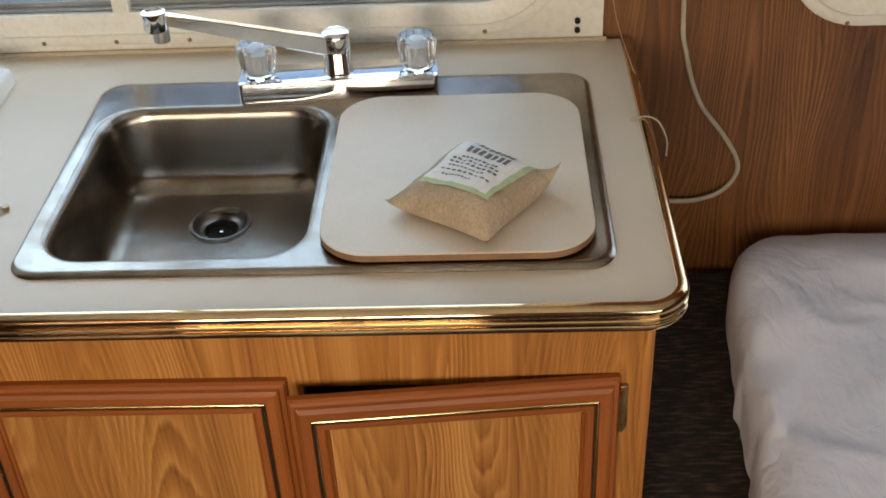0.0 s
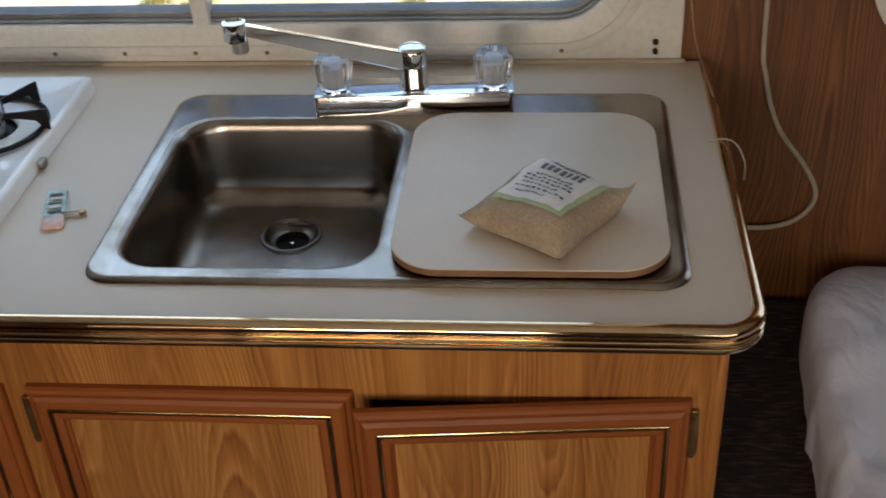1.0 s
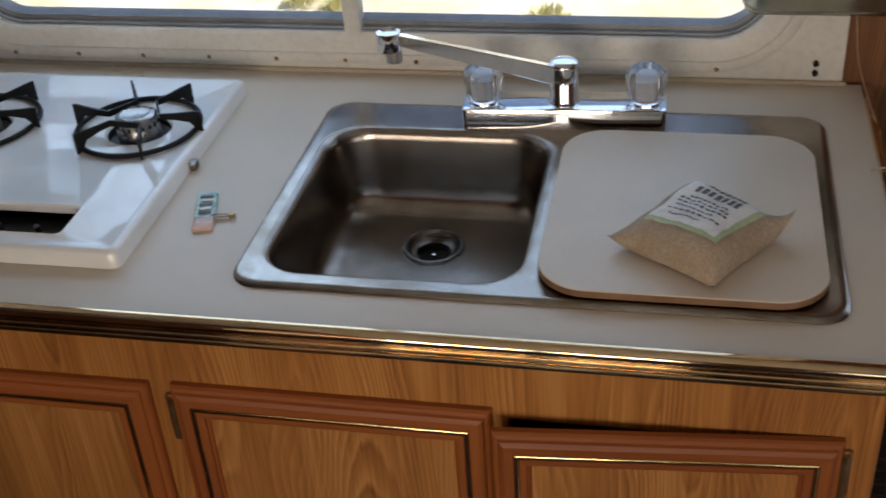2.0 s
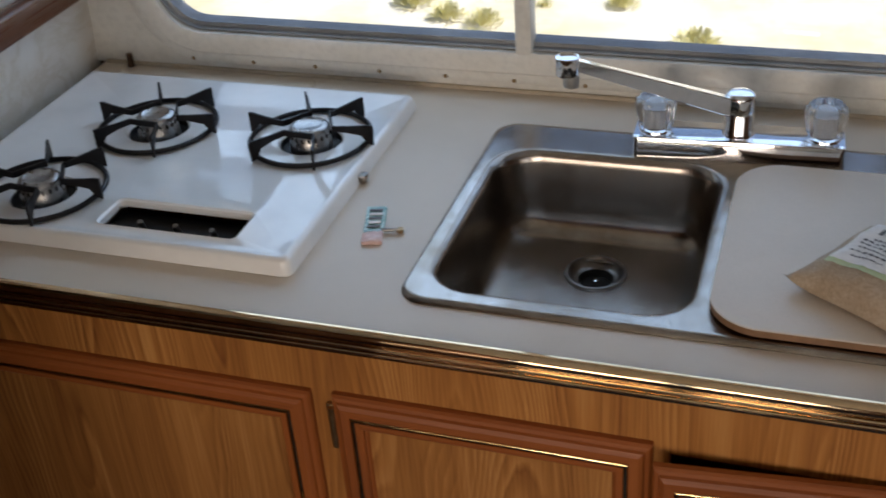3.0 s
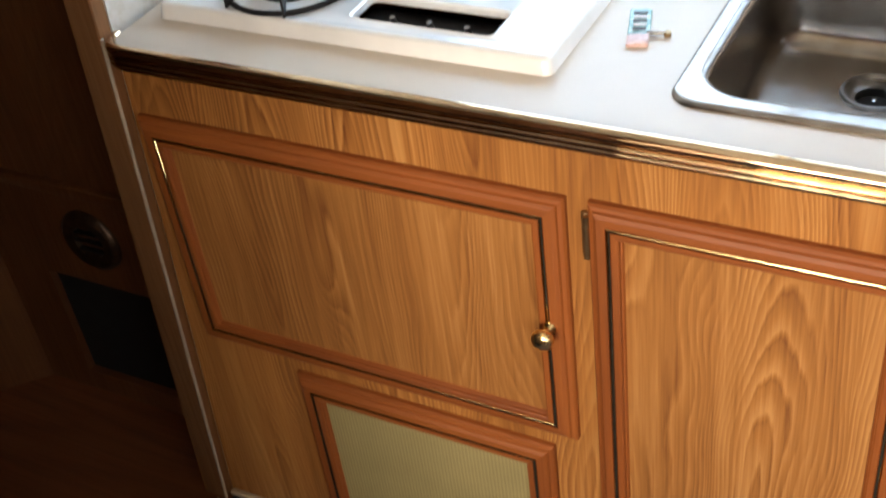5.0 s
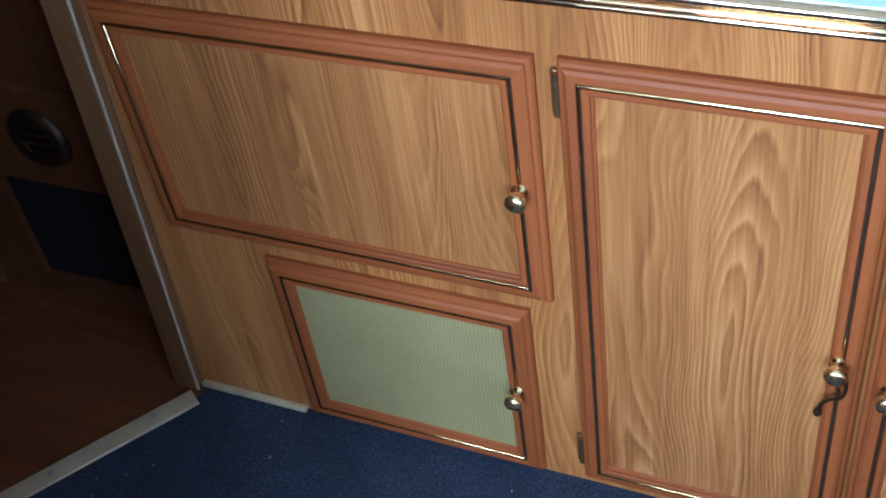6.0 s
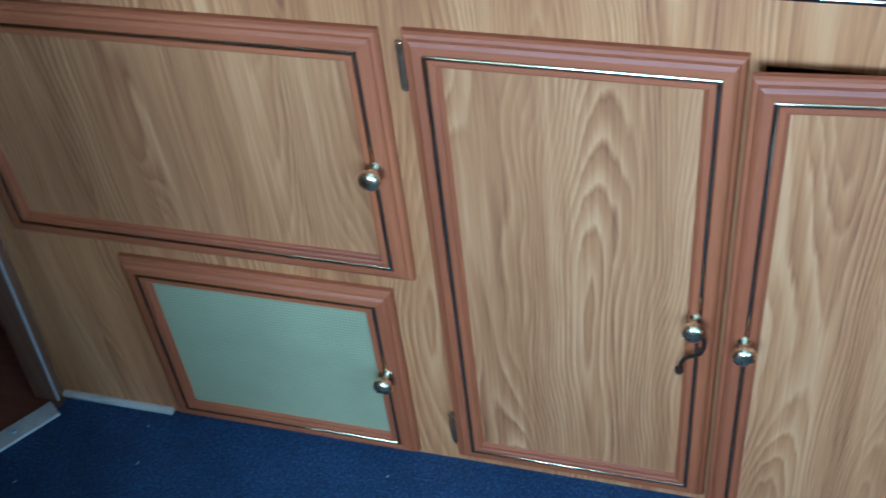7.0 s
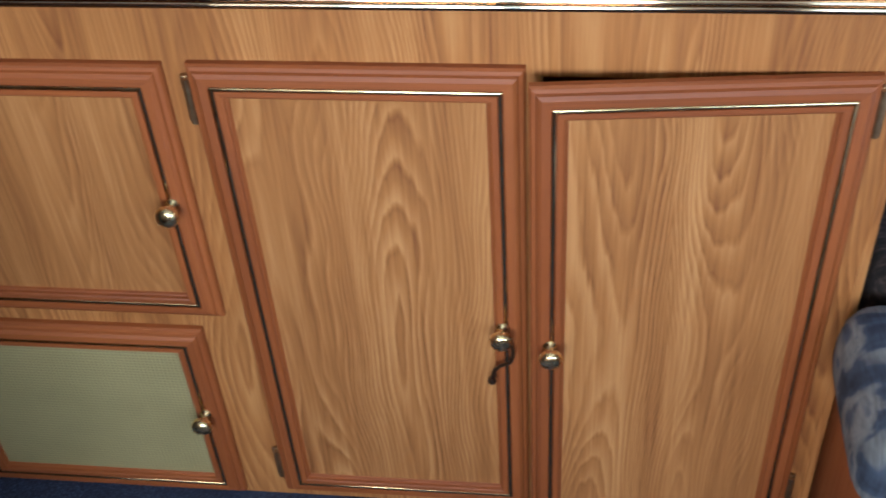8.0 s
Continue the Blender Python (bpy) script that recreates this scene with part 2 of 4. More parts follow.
LEAF = plain("yellow_green_leaf", (0.66, 0.62, 0.25), (0.82, 0.77, 0.46), 0.6, 5.0)


def steel_material():
    """Worn brushed steel: fine brush marks along x, water stains in the roughness."""
    m, nt, b = mat("worn_stainless_steel")
    brush = noise_tex(nt, coords(nt, (6, 260, 260)), 1.0, 3.0, 0.6)
    stain = noise_tex(nt, coords(nt, (1, 1, 1)), 16.0, 4.0, 0.6)
    nt.links.new(ramp(nt, stain, ((0.3, (0.23, 0.19, 0.15)), (0.7, (0.38, 0.355, 0.33)))).outputs[0], b.inputs["Base Color"])
    both = math_node(nt, "ADD", math_node(nt, "MULTIPLY", brush, 0.18), math_node(nt, "MULTIPLY", stain, 0.22))
    nt.links.new(ramp(nt, both, ((0.05, (0.20,) * 3), (0.35, (0.29,) * 3))).outputs[0], b.inputs["Roughness"])
    b.inputs["Metallic"].default_value = 1.0
    b.inputs["Anisotropic"].default_value = 0.35
    bump(nt, b, brush, 0.008, 0.0003)
    return m


STEEL = steel_material()


def marble_material():
    """Vinyl wallpaper with pale grey-brown veins."""
    m, nt, b = mat("marbled_wallpaper")
    v = coords(nt, (1, 1, 1))
    n1 = noise_tex(nt, v, 7.0, 5.0, 0.62, None, 1.2)
    n2 = noise_tex(nt, v, 2.4, 3.0, 0.5)
    vein = math_node(nt, "ABSOLUTE", math_node(nt, "SUBTRACT", n1, 0.5))
    c = ramp(nt, vein, ((0.0, (0.66, 0.63, 0.57)), (0.05, (0.73, 0.715, 0.68)), (0.16, (0.77, 0.765, 0.745))))
    c2 = ramp(nt, n2, ((0.3, (0.92, 0.90, 0.87)), (0.7, (1, 1, 1))))
    nt.links.new(mix_rgb(nt, 1.0, c.outputs[0], c2.outputs[0], "MULTIPLY"), b.inputs["Base Color"])
    b.inputs["Roughness"].default_value = 0.5
    bump(nt, b, n1, 0.06, 0.001)
    return m


MARBLE = marble_material()


def fabric_material():
    """Seat cloth: wavy blue bands on grey beige, with a ribbed weave."""
    m, nt, b = mat("blue_banded_seat_cloth")
    v = coords(nt, (7.0, 22.0, 22.0))
    n1 = noise_tex(nt, v, 1.0, 2.5, 0.5, None, 0.5)
    c = ramp(nt, n1, ((0.34, (0.026, 0.032, 0.052)), (0.44, (0.055, 0.066, 0.095)), (0.49, (0.15, 0.15, 0.15)), (0.60, (0.22, 0.21, 0.195)), (0.68, (0.07, 0.08, 0.11))))
    rib = noise_tex(nt, coords(nt, (300, 40, 40)), 1.0, 2.0)
    nt.links.new(mix_rgb(nt, 0.5, c.outputs[0], ramp(nt, rib, ((0.35, (0.45, 0.42, 0.40)), (0.6, (1, 1, 1)))).outputs[0], "MULTIPLY"), b.inputs["Base Color"])
    b.inputs["Roughness"].default_value = 0.95
    bump(nt, b, rib, 0.4, 0.0015)
    return m


def ribbed_material():
    """Corduroy-like cushion top with uneven ribs; its shade is put into the dark brown."""
    m, nt, b = mat("ribbed_cloth_in_shade")
    rib = noise_tex(nt, coords(nt, (34, 190, 90)), 1.0, 2.0, 0.5)
    c = ramp(nt, rib, ((0.36, (0.006, 0.004, 0.003)), (0.54, (0.018, 0.011, 0.008)), (0.70, (0.065, 0.040, 0.028))))
    nt.links.new(c.outputs[0], b.inputs["Base Color"])
    b.inputs["Roughness"].default_value = 0.95
    bump(nt, b, rib, 0.5, 0.003)
    return m


def carpet_material():
    m, nt, b = mat("navy_carpet")
    pile = noise_tex(nt, coords(nt, (1, 1, 1)), 240.0, 3.0, 0.7)
    wear = noise_tex(nt, coords(nt, (1, 1, 1)), 9.0, 4.0, 0.6)
    c = ramp(nt, pile, ((0.30, (0.010, 0.013, 0.027)), (0.50, (0.025, 0.033, 0.066)), (0.72, (0.080, 0.094, 0.145))))
    c2 = ramp(nt, wear, ((0.3, (0.7, 0.7, 0.75)), (0.7, (1.15, 1.15, 1.15))))
    nt.links.new(mix_rgb(nt, 1.0, c.outputs[0], c2.outputs[0], "MULTIPLY"), b.inputs["Base Color"])
    b.inputs["Roughness"].default_value = 0.95
    bump(nt, b, pile, 0.8, 0.004)
    return m


def mesh_screen_material():
    """Pale green-grey perforated sheet with rows of small dimples."""
    m, nt, b = mat("pale_green_perforated_sheet")
    v = coords(nt, (175, 0, 175))
    vo = nt.nodes.new("ShaderNodeTexVoronoi")
    vo.inputs["Scale"].default_value, vo.inputs["Randomness"].default_value = 1.0, 0.0
    nt.links.new(v, vo.inputs["Vector"])
    st = noise_tex(nt, coords(nt, (1, 1, 1)), 8.0, 4.0, 0.6)
    dots = ramp(nt, vo.outputs["Distance"], ((0.25, (0.27, 0.222, 0.095)), (0.42, (0.41, 0.342, 0.152))))
    c2 = ramp(nt, st, ((0.25, (0.86, 0.86, 0.84)), (0.6, (1, 1, 1))))
    nt.links.new(mix_rgb(nt, 1.0, dots.outputs[0], c2.outputs[0], "MULTIPLY"), b.inputs["Base Color"])
    b.inputs["Roughness"].default_value = 0.45
    bump(nt, b, vo.outputs["Distance"], 0.25, 0.001)
    return m


def sheet_material():
    """White cotton with soft creases of two sizes and a fine weave."""
    m, nt, b = mat("white_cotton")
    crease = noise_tex(nt, coords(nt, (6.0, 3.2, 5.0)), 1.0, 3.0, 0.5, None, 1.4)
    small = noise_tex(nt, coords(nt, (26.0, 17.0, 22.0)), 1.0, 3.0, 0.55, None, 0.8)
    tone = noise_tex(nt, coords(nt, (1, 1, 1)), 7.0, 4.0, 0.6)
    nt.links.new(ramp(nt, tone, ((0.32, (0.60, 0.62, 0.72)), (0.68, (0.69, 0.71, 0.80)))).outputs[0], b.inputs["Base Color"])
    b.inputs["Roughness"].default_value = 0.85
    ridge = math_node(nt, "ABSOLUTE", math_node(nt, "SUBTRACT", crease, 0.5))
    bump(nt, b, math_node(nt, "ADD", ridge, math_node(nt, "MULTIPLY", small, 0.22)), 0.55, 0.030)
    return m


def burlap_material():
    m, nt, b = mat("tan_woven_cloth")
    weave = noise_tex(nt, coords(nt, (420, 420, 180)), 1.0, 2.0, 0.6)
    blot = noise_tex(nt, coords(nt, (1, 1, 1)), 30.0, 4.0, 0.6)
    c = ramp(nt, weave, ((0.3, (0.35, 0.275, 0.20)), (0.55, (0.44, 0.355, 0.268)), (0.75, (0.51, 0.42, 0.325))))
    c2 = ramp(nt, blot, ((0.3, (0.78, 0.74, 0.68)), (0.7, (1, 1, 1))))
    nt.links.new(mix_rgb(nt, 1.0, c.outputs[0], c2.outputs[0], "MULTIPLY"), b.inputs["Base Color"])
    b.inputs["Roughness"].default_value = 0.95
    bump(nt, b, weave, 0.5, 0.0015)
    return m


def glass_material(name, tint, rough=0.0):
    m, nt, b = mat(name)
    b.inputs["Base Color"].default_value = (*tint, 1)
    b.inputs["Transmission Weight"].default_value = 1.0
    b.inputs["Roughness"].default_value = rough
    b.inputs["IOR"].default_value = 1.49
    return m


CLOTH, RIBBED, CARPET = fabric_material(), ribbed_material(), carpet_material()
SCREEN, BURLAP, SHEET = mesh_screen_material(), burlap_material(), sheet_material()
GLASS, ACRYLIC = glass_material("window_glass", (1, 1, 1)), glass_material("clear_acrylic", (0.97, 0.98, 1.0), 0.14)
SMOKE = glass_material("smoked_plastic", (0.70, 0.71, 0.65), 0.16)
FROST = plain("frosted_plastic", (0.55, 0.57, 0.60), (0.66, 0.68, 0.70), 0.30, 60.0)


# ---- building helpers ----
def mesh_of(bm, material, smooth=None):
    me = bpy.data.meshes.new("mesh")
    bmesh.ops.recalc_face_normals(bm, faces=bm.faces)
    bm.to_mesh(me)
    bm.free()
    for m in material if isinstance(material, (list, tuple)) else (material,):
        me.materials.append(m)
    if smooth is not None:
        me.polygons.foreach_set("use_smooth", [True] * len(me.polygons))
        me.set_sharp_from_angle(angle=radians(smooth))
    return me


def part(name, bm, material, parent=None, label="", smooth=35):
    o = new(name, mesh_of(bm, material, smooth))
    o.parent = parent
    if label:
        o["label"] = label
    return o


def thing(name, label, category, at=(0, 0, 0), turn=0, group="", kind=""):
    o = new(name)
    o.matrix_world = pose(*at, 0, 0, turn)
    return tagged(o, label, category, group, kind)


def solid(name, bm, material, label, category, group="", kind="", smooth=35):
    return tagged(part(name, bm, material, None, "", smooth), label, category, group, kind)


def box(x0, x1, y0, y1, z0, z1, bevel=0.0, seg=2, bm=None):
    b = bmesh.new()
    bmesh.ops.create_cube(b, size=1)
    for v in b.verts:
        v.co = Vector((x0 + (v.co.x + 0.5) * (x1 - x0), y0 + (v.co.y + 0.5) * (y1 - y0), z0 + (v.co.z + 0.5) * (z1 - z0)))
    if bevel:
        bmesh.ops.bevel(b, geom=b.edges[:], offset=bevel, segments=seg, affect="EDGES", profile=0.5)
    return b if bm is None else join(bm, b)


def join(a, b):
    me = bpy.data.meshes.new("tmp")
    b.to_mesh(me)
    b.free()
    a.from_mesh(me)
    bpy.data.meshes.remove(me)
    return a


def cyl(p, q, r, r2=None, seg=24, bm=None, bevel=0.0):
    """A round bar from p to q."""
    b = bmesh.new()
    p, q = Vector(p), Vector(q)
    bmesh.ops.create_cone(b, cap_ends=True, segments=seg, radius1=r, radius2=r if r2 is None else r2, depth=(q - p).length)
    if bevel:
        bmesh.ops.bevel(b, geom=[e for e in b.edges if abs(e.verts[0].co.z - e.verts[1].co.z) < 1e-6], offset=bevel, segments=2, affect="EDGES")
    m = Matrix.Translation((p + q) / 2) @ (q - p).to_track_quat("Z", "Y").to_matrix().to_4x4()
    bmesh.ops.transform(b, matrix=m, verts=b.verts)
    return b if bm is None else join(bm, b)


def lathe(profile, centre=(0, 0, 0), seg=32, bm=None):
    """A turned form round z from (radius, height) pairs."""
    b = bmesh.new()
    rings = []
    for r, z in profile:
        if r < 1e-6:
            rings.append([b.verts.new((0, 0, z))])
        else:
            rings.append([b.verts.new((r * math.cos(2 * math.pi * k / seg), r * math.sin(2 * math.pi * k / seg), z)) for k in range(seg)])
    for a, c in zip(rings, rings[1:]):
        for k in range(seg):
            f = [a[k % len(a)], a[(k + 1) % len(a)], c[(k + 1) % len(c)], c[k % len(c)]]
            f = list(dict.fromkeys(f))
            if len(f) > 2:
                b.faces.new(f)
    bmesh.ops.translate(b, vec=centre, verts=b.verts)
    return b if bm is None else join(bm, b)


def tube(points, r, seg=8, bm=None, steps=6):
    """A round cord through points, smoothed."""
    pts = [Vector(p) for p in points]
    ext = [pts[0] * 2 - pts[1]] + pts + [pts[-1] * 2 - pts[-2]]
    line = []
    for i in range(1, len(ext) - 2):
        p0, p1, p2, p3 = ext[i - 1:i + 3]
        for k in range(steps):
            t = k / steps
            line.append(0.5 * (2 * p1 + (p2 - p0) * t + (2 * p0 - 5 * p1 + 4 * p2 - p3) * t * t + (3 * p1 - p0 - 3 * p2 + p3) * t ** 3))
    line.append(pts[-1])
    b = bmesh.new()
    rings = []
    for i, p in enumerate(line):
        d = (line[min(i + 1, len(line) - 1)] - line[max(i - 1, 0)]).normalized()
        u = d.cross(Vector((0.13, 0.31, 0.94))).normalized()
        w = d.cross(u)
        rings.append([b.verts.new(p + r * (u * math.cos(2 * math.pi * k / seg) + w * math.sin(2 * math.pi * k / seg))) for k in range(seg)])
    for a, c in zip(rings, rings[1:]):
        for k in range(seg):
            b.faces.new((a[k], a[(k + 1) % seg], c[(k + 1) % seg], c[k]))
    b.faces.new(rings[0]), b.faces.new(rings[-1])
    return b if bm is None else join(bm, b)


def round_rect(x0, x1, y0, y1, r, seg=8):
    """Corner points of a rounded rectangle, anticlockwise."""
    out = []
    rr = (r,) * 4 if isinstance(r, (int, float)) else r
    for (cx, cy, a), q in zip(((x1, y1, 0), (x0, y1, 90), (x0, y0, 180), (x1, y0, 270)), rr):
        ox = cx - q if cx == x1 else cx + q
        oy = cy - q if cy == y1 else cy + q
        for k in range(seg + 1):
            t = radians(a + 90 * k / seg)
            out.append((ox + q * math.cos(t), oy + q * math.sin(t)))
    return out


def loft(loops, bm=None, cap_first=False, cap_last=False, closed=True):
    b = bmesh.new() if bm is None else bm
    rings = [[b.verts.new(p) for p in lp] for lp in loops]
    for a, c in zip(rings, rings[1:]):
        n = len(a)
        for k in range(n if closed else n - 1):
            b.faces.new((a[k], a[(k + 1) % n], c[(k + 1) % n], c[k]))
    if cap_first:
        b.faces.new(rings[0])
    if cap_last:
        b.faces.new(rings[-1])
    return b


def sheet_with_holes(outer, holes, z, thick):
    """A flat plate at height z with openings through it; thick goes down."""
    b = bmesh.new()
    edges = []
    for lp in (outer, *holes):
        vs = [b.verts.new((x, y, z)) for x, y in lp]
        edges += [b.edges.new((vs[k], vs[(k + 1) % len(vs)])) for k in range(len(vs))]
    bmesh.ops.triangle_fill(b, use_beauty=True, use_dissolve=False, edges=edges)
    ret = bmesh.ops.extrude_face_region(b, geom=b.faces[:])
    bmesh.ops.translate(b, vec=(0, 0, -thick), verts=[v for v in ret["geom"] if isinstance(v, bmesh.types.BMVert)])
    return b


def upright(bm, y):
    """Stand a plate drawn in x and y up in the plane y, facing -y."""
    for v in bm.verts:
        x, h, d = v.co
        v.co = Vector((x, y - d, h))
    return bm


# ---- the setting ----
ROOM_L, ROOM_R, ROOM_F, WALL, ROOF = -2.55, 2.3, -1.75, 0.600, 2.02
FLOOR = -0.012
WIN = (-0.982, 0.185, 0.965, 1.50)

carpet = sheet_with_holes([(-1.165, -0.012), (-1.165, 0.62), (ROOM_R, 0.62), (ROOM_R, ROOM_F), (-2.32, ROOM_F)], [], FLOOR, 0.03)
solid("floor", carpet, CARPET, "navy blue short pile carpet with light lint", "floor", kind="structure")
entry = sheet_with_holes([(-1.165, -0.012), (-2.32, ROOM_F), (ROOM_L, ROOM_F), (ROOM_L, 0.62), (-1.165, 0.62)], [], FLOOR - 0.004, 0.03)
solid("floor_entry", entry, PLANK, "dark red-brown wood print floor by the doorway", "floor", kind="structure")

back = sheet_with_holes([(ROOM_L, -0.86), (ROOM_R, -0.86), (ROOM_R, ROOF), (ROOM_L, ROOF)],
                        [round_rect(-0.992, 0.195, 0.955, 1.51, 0.085), round_rect(0.58, 1.32, 0.965, 1.46, 0.07)], 0.0, 0.05)
solid("wall_north", upright(back, WALL), WALNUT, "brown wood grain panelled wall behind the counter", "wall", kind="structure")
# the right-hand opening is added to go with the fill lamp
front = sheet_with_holes([(ROOM_L, -0.86), (ROOM_R, -0.86), (ROOM_R, ROOF), (ROOM_L, ROOF)], [round_rect(-0.80, 0.20, 0.88, 1.62, 0.06), round_rect(0.58, 1.62, 0.88, 1.62, 0.06)], 0.0, 0.05)
solid("wall_south", upright(front, ROOM_F), WALNUT, "brown wood panelled wall across the aisle", "wall", kind="structure")
solid("wall_west", box(ROOM_L - 0.05, ROOM_L, ROOM_F - 0.05, WALL + 0.05, -0.86, ROOF), BROWNPLY, "brown wood end wall of the entry", "wall", kind="structure")
solid("wall_east", box(ROOM_R, ROOM_R + 0.05, ROOM_F - 0.05, WALL + 0.05, -0.86, ROOF), WALNUT, "brown wood end wall beyond the bed", "wall", kind="structure")
solid("ceiling", box(ROOM_L - 0.05, ROOM_R + 0.05, ROOM_F - 0.05, WALL + 0.05, ROOF, ROOF + 0.04), CEIL, "off-white ceiling board", "ceiling", kind="structure")

# white board that lines the wall over the counter, up to the window
lining = sheet_with_holes([(-1.118, 0.900), (0.283, 0.900), (0.283, ROOF), (-1.118, ROOF)], [round_rect(-0.992, 0.195, 0.955, 1.51, 0.085)], 0.0, 0.006)
solid("wall_lining", upright(lining, WALL - 0.008), FRAMEW, "cream wall board round the kitchen window", "wall", kind="structure")


def window(name, x0, x1, z0, z1, r, label, post=None, screws=()):
    """A caravan window: broad flange, grey channel, pane and post."""
    w = thing(name, label, "window", kind="structure")
    y = WALL - 0.008
    outer = 0.050
    loops = []
    for off, d in ((outer, 0.0), (outer, 0.007), (outer - 0.004, 0.010), (0.034, 0.011), (0.030, 0.015), (0.008, 0.016), (0.0, 0.011), (0.0, -0.012)):
        loops.append([(x, y - d, z) for x, z in round_rect(x0 - off, x1 + off, z0 - off, z1 + off, r + off, 10)])
    part("window_frame", loft(loops), FRAMEW, w)
    loops = []
    for off, d in ((0.0, -0.004), (-0.002, 0.003), (-0.005, 0.003), (-0.006, -0.005), (-0.010, -0.007), (-0.0115, -0.003), (-0.0135, -0.003), (-0.0145, -0.03)):
        loops.append([(x, y - d, z) for x, z in round_rect(x0 - off, x1 + off, z0 - off, z1 + off, r + off, 10)] if off >= 0 else
                     [(x, y - d, z) for x, z in round_rect(x0 - off, x1 + off, z0 - off, z1 + off, max(0.01, r + off), 10)])
    part("window_channel", loft(loops), RUBBER, w, "grey rubber and metal channel")
    loops = [[(x, y + yy, z) for x, z in round_rect(x0 + 0.008, x1 - 0.008, z0 + 0.008, z1 - 0.008, r - 0.008, 10)] for yy in (0.020, 0.024)]
    pane = part("pane", loft(loops, None, True, True), GLASS, w)
    pane.visible_shadow = False
    if post is not None:
        part("post", box(post - 0.012, post + 0.012, y - 0.012, y + 0.018, z0 - 0.006, z1, 0.003), FRAMEW, w)
    for sx in screws:
        b = lathe(((0.0, 0.0022), (0.0022, 0.0020), (0.0034, 0.0)), seg=10)
        bmesh.ops.rotate(b, matrix=Matrix.Rotation(radians(90), 3, "X"), verts=b.verts)
        bmesh.ops.translate(b, vec=(sx, y - 0.0105, z0 - 0.044), verts=b.verts)
        part("screw", b, ANTIQUE, w)
    return w


window("window_1", *WIN[:2], *WIN[2:], 0.075, "cream framed caravan window with rounded corners", -0.391,
       [-0.93 + 0.1047 * k for k in range(11)])
window("window_2", 0.578, 1.310, 0.962, 1.45, 0.06, "white framed window with rounded corners on the wood wall", None, [0.62, 0.72, 0.82])
# unseen wall, added to block light from the left cabinets and the entry
solid("wall_closet", box(ROOM_L, -0.64, ROOM_F, -0.71, FLOOR, ROOF - 0.002), BROWNPLY, "unseen brown wood wall added to shade the left cabinets", "wall", kind="structure")
w3 = thing("window_3", "plain window across the aisle", "window", kind="structure")
part("window_frame", upright(sheet_with_holes(round_rect(-0.85, 0.25, 0.83, 1.67, 0.08), [round_rect(-0.79, 0.19, 0.89, 1.61, 0.06)], 0, 0.012), ROOM_F + 0.014), FRAMEW, w3)

# partition at the end of the counter: marbled face over the counter, oak edge to the aisle
LEAN = 0.060


def leaning(bm):
    for v in bm.verts:
        v.co.x -= LEAN * (0.905 - v.co.z) / 0.905
    return bm


solid("wall_partition", leaning(box(-1.158, -1.116, 0.022, WALL - 0.001, FLOOR, ROOF - 0.001)), MARBLE, "white marbled wallpaper on the partition beside the cooktop", "wall", kind="structure")
solid("trim_partition_edge", leaning(box(-1.160, -1.1148, -0.004, 0.0205, FLOOR, ROOF - 0.002, 0.002, 1)), EDGEWOOD, "brown wood edge strip on the partition", "trim", kind="structure")
solid("trim_bead", leaning(tube([(-1.1135, -0.002, FLOOR + 0.002), (-1.1135, -0.002, 0.45), (-1.1135, -0.002, 0.90)], 0.0026, 8)), CAULK, "thin white bead along the cabinet joint", "trim", kind="structure")
solid("baseboard", box(-1.172, -0.965, 0.006, 0.018, FLOOR, FLOOR + 0.010, 0.003), ALMOND, "thin white strip at the cabinet foot", "trim", kind="structure")

# left of the partition: dim entry with a cabinet, a round vent and a black opening
ex, ey = -1.70, 0.135
solid("wall_entry_angled", loft([[(ex, ey, z), (ex - 0.62, ey - 0.65, z), (ex - 0.66, ey - 0.62, z), (ex - 0.04, ey + 0.04, z)] for z in (FLOOR - 0.004, ROOF - 0.002)], None, True, True), BROWNPLY,
      "brown wood panel beside the entry", "wall", kind="structure")
furnace = thing("entry_cabinet", "dark brown cabinet with a black block as the shade inside the opening and a round vent", "cabinet")
face = sheet_with_holes([(ex, FLOOR - 0.004), (-1.19, FLOOR - 0.004), (-1.19, 0.488), (ex, 0.488)],
                        [[(-1.585, 0.035), (-1.300, 0.035), (-1.300, 0.288), (-1.585, 0.288)]], 0.0, 0.015)
part("front_panel", upright(face, ey), BROWNPLY, furnace)
part("upper_panel", box(ex, -1.19, ey, ey + 0.015, 0.512, ROOF - 0.004), BROWNPLY, furnace)
part("ledge", box(ex, -1.19, ey - 0.012, ey + 0.015, 0.488, 0.512, 0.003), BROWNPLY, furnace, "narrow wooden ledge")
# solid black block behind the opening, painted as the shade of its depth
part("recess", box(-1.60, -1.29, ey + 0.016, ey + 0.20, 0.02, 0.30), HOLE_SHADE, furnace, "black block as the shade inside the opening")
vent = lathe(((0.030, 0.000), (0.033, 0.010), (0.052, 0.012), (0.060, 0.006), (0.062, 0.0)), seg=28)
bmesh.ops.rotate(vent, matrix=Matrix.Rotation(radians(90), 3, "X"), verts=vent.verts)
bmesh.ops.translate(vent, vec=(-1.440, ey - 0.001, 0.395), verts=vent.verts)
vp = part("vent_ring", vent, BRONZE, furnace, "round dark vent ring")
for k in range(3):
    part("vane", box(-1.472, -1.408, ey - 0.010, ey - 0.001, 0.374 + 0.018 * k, 0.379 + 0.018 * k, 0.001, 1), BLACK, vp)

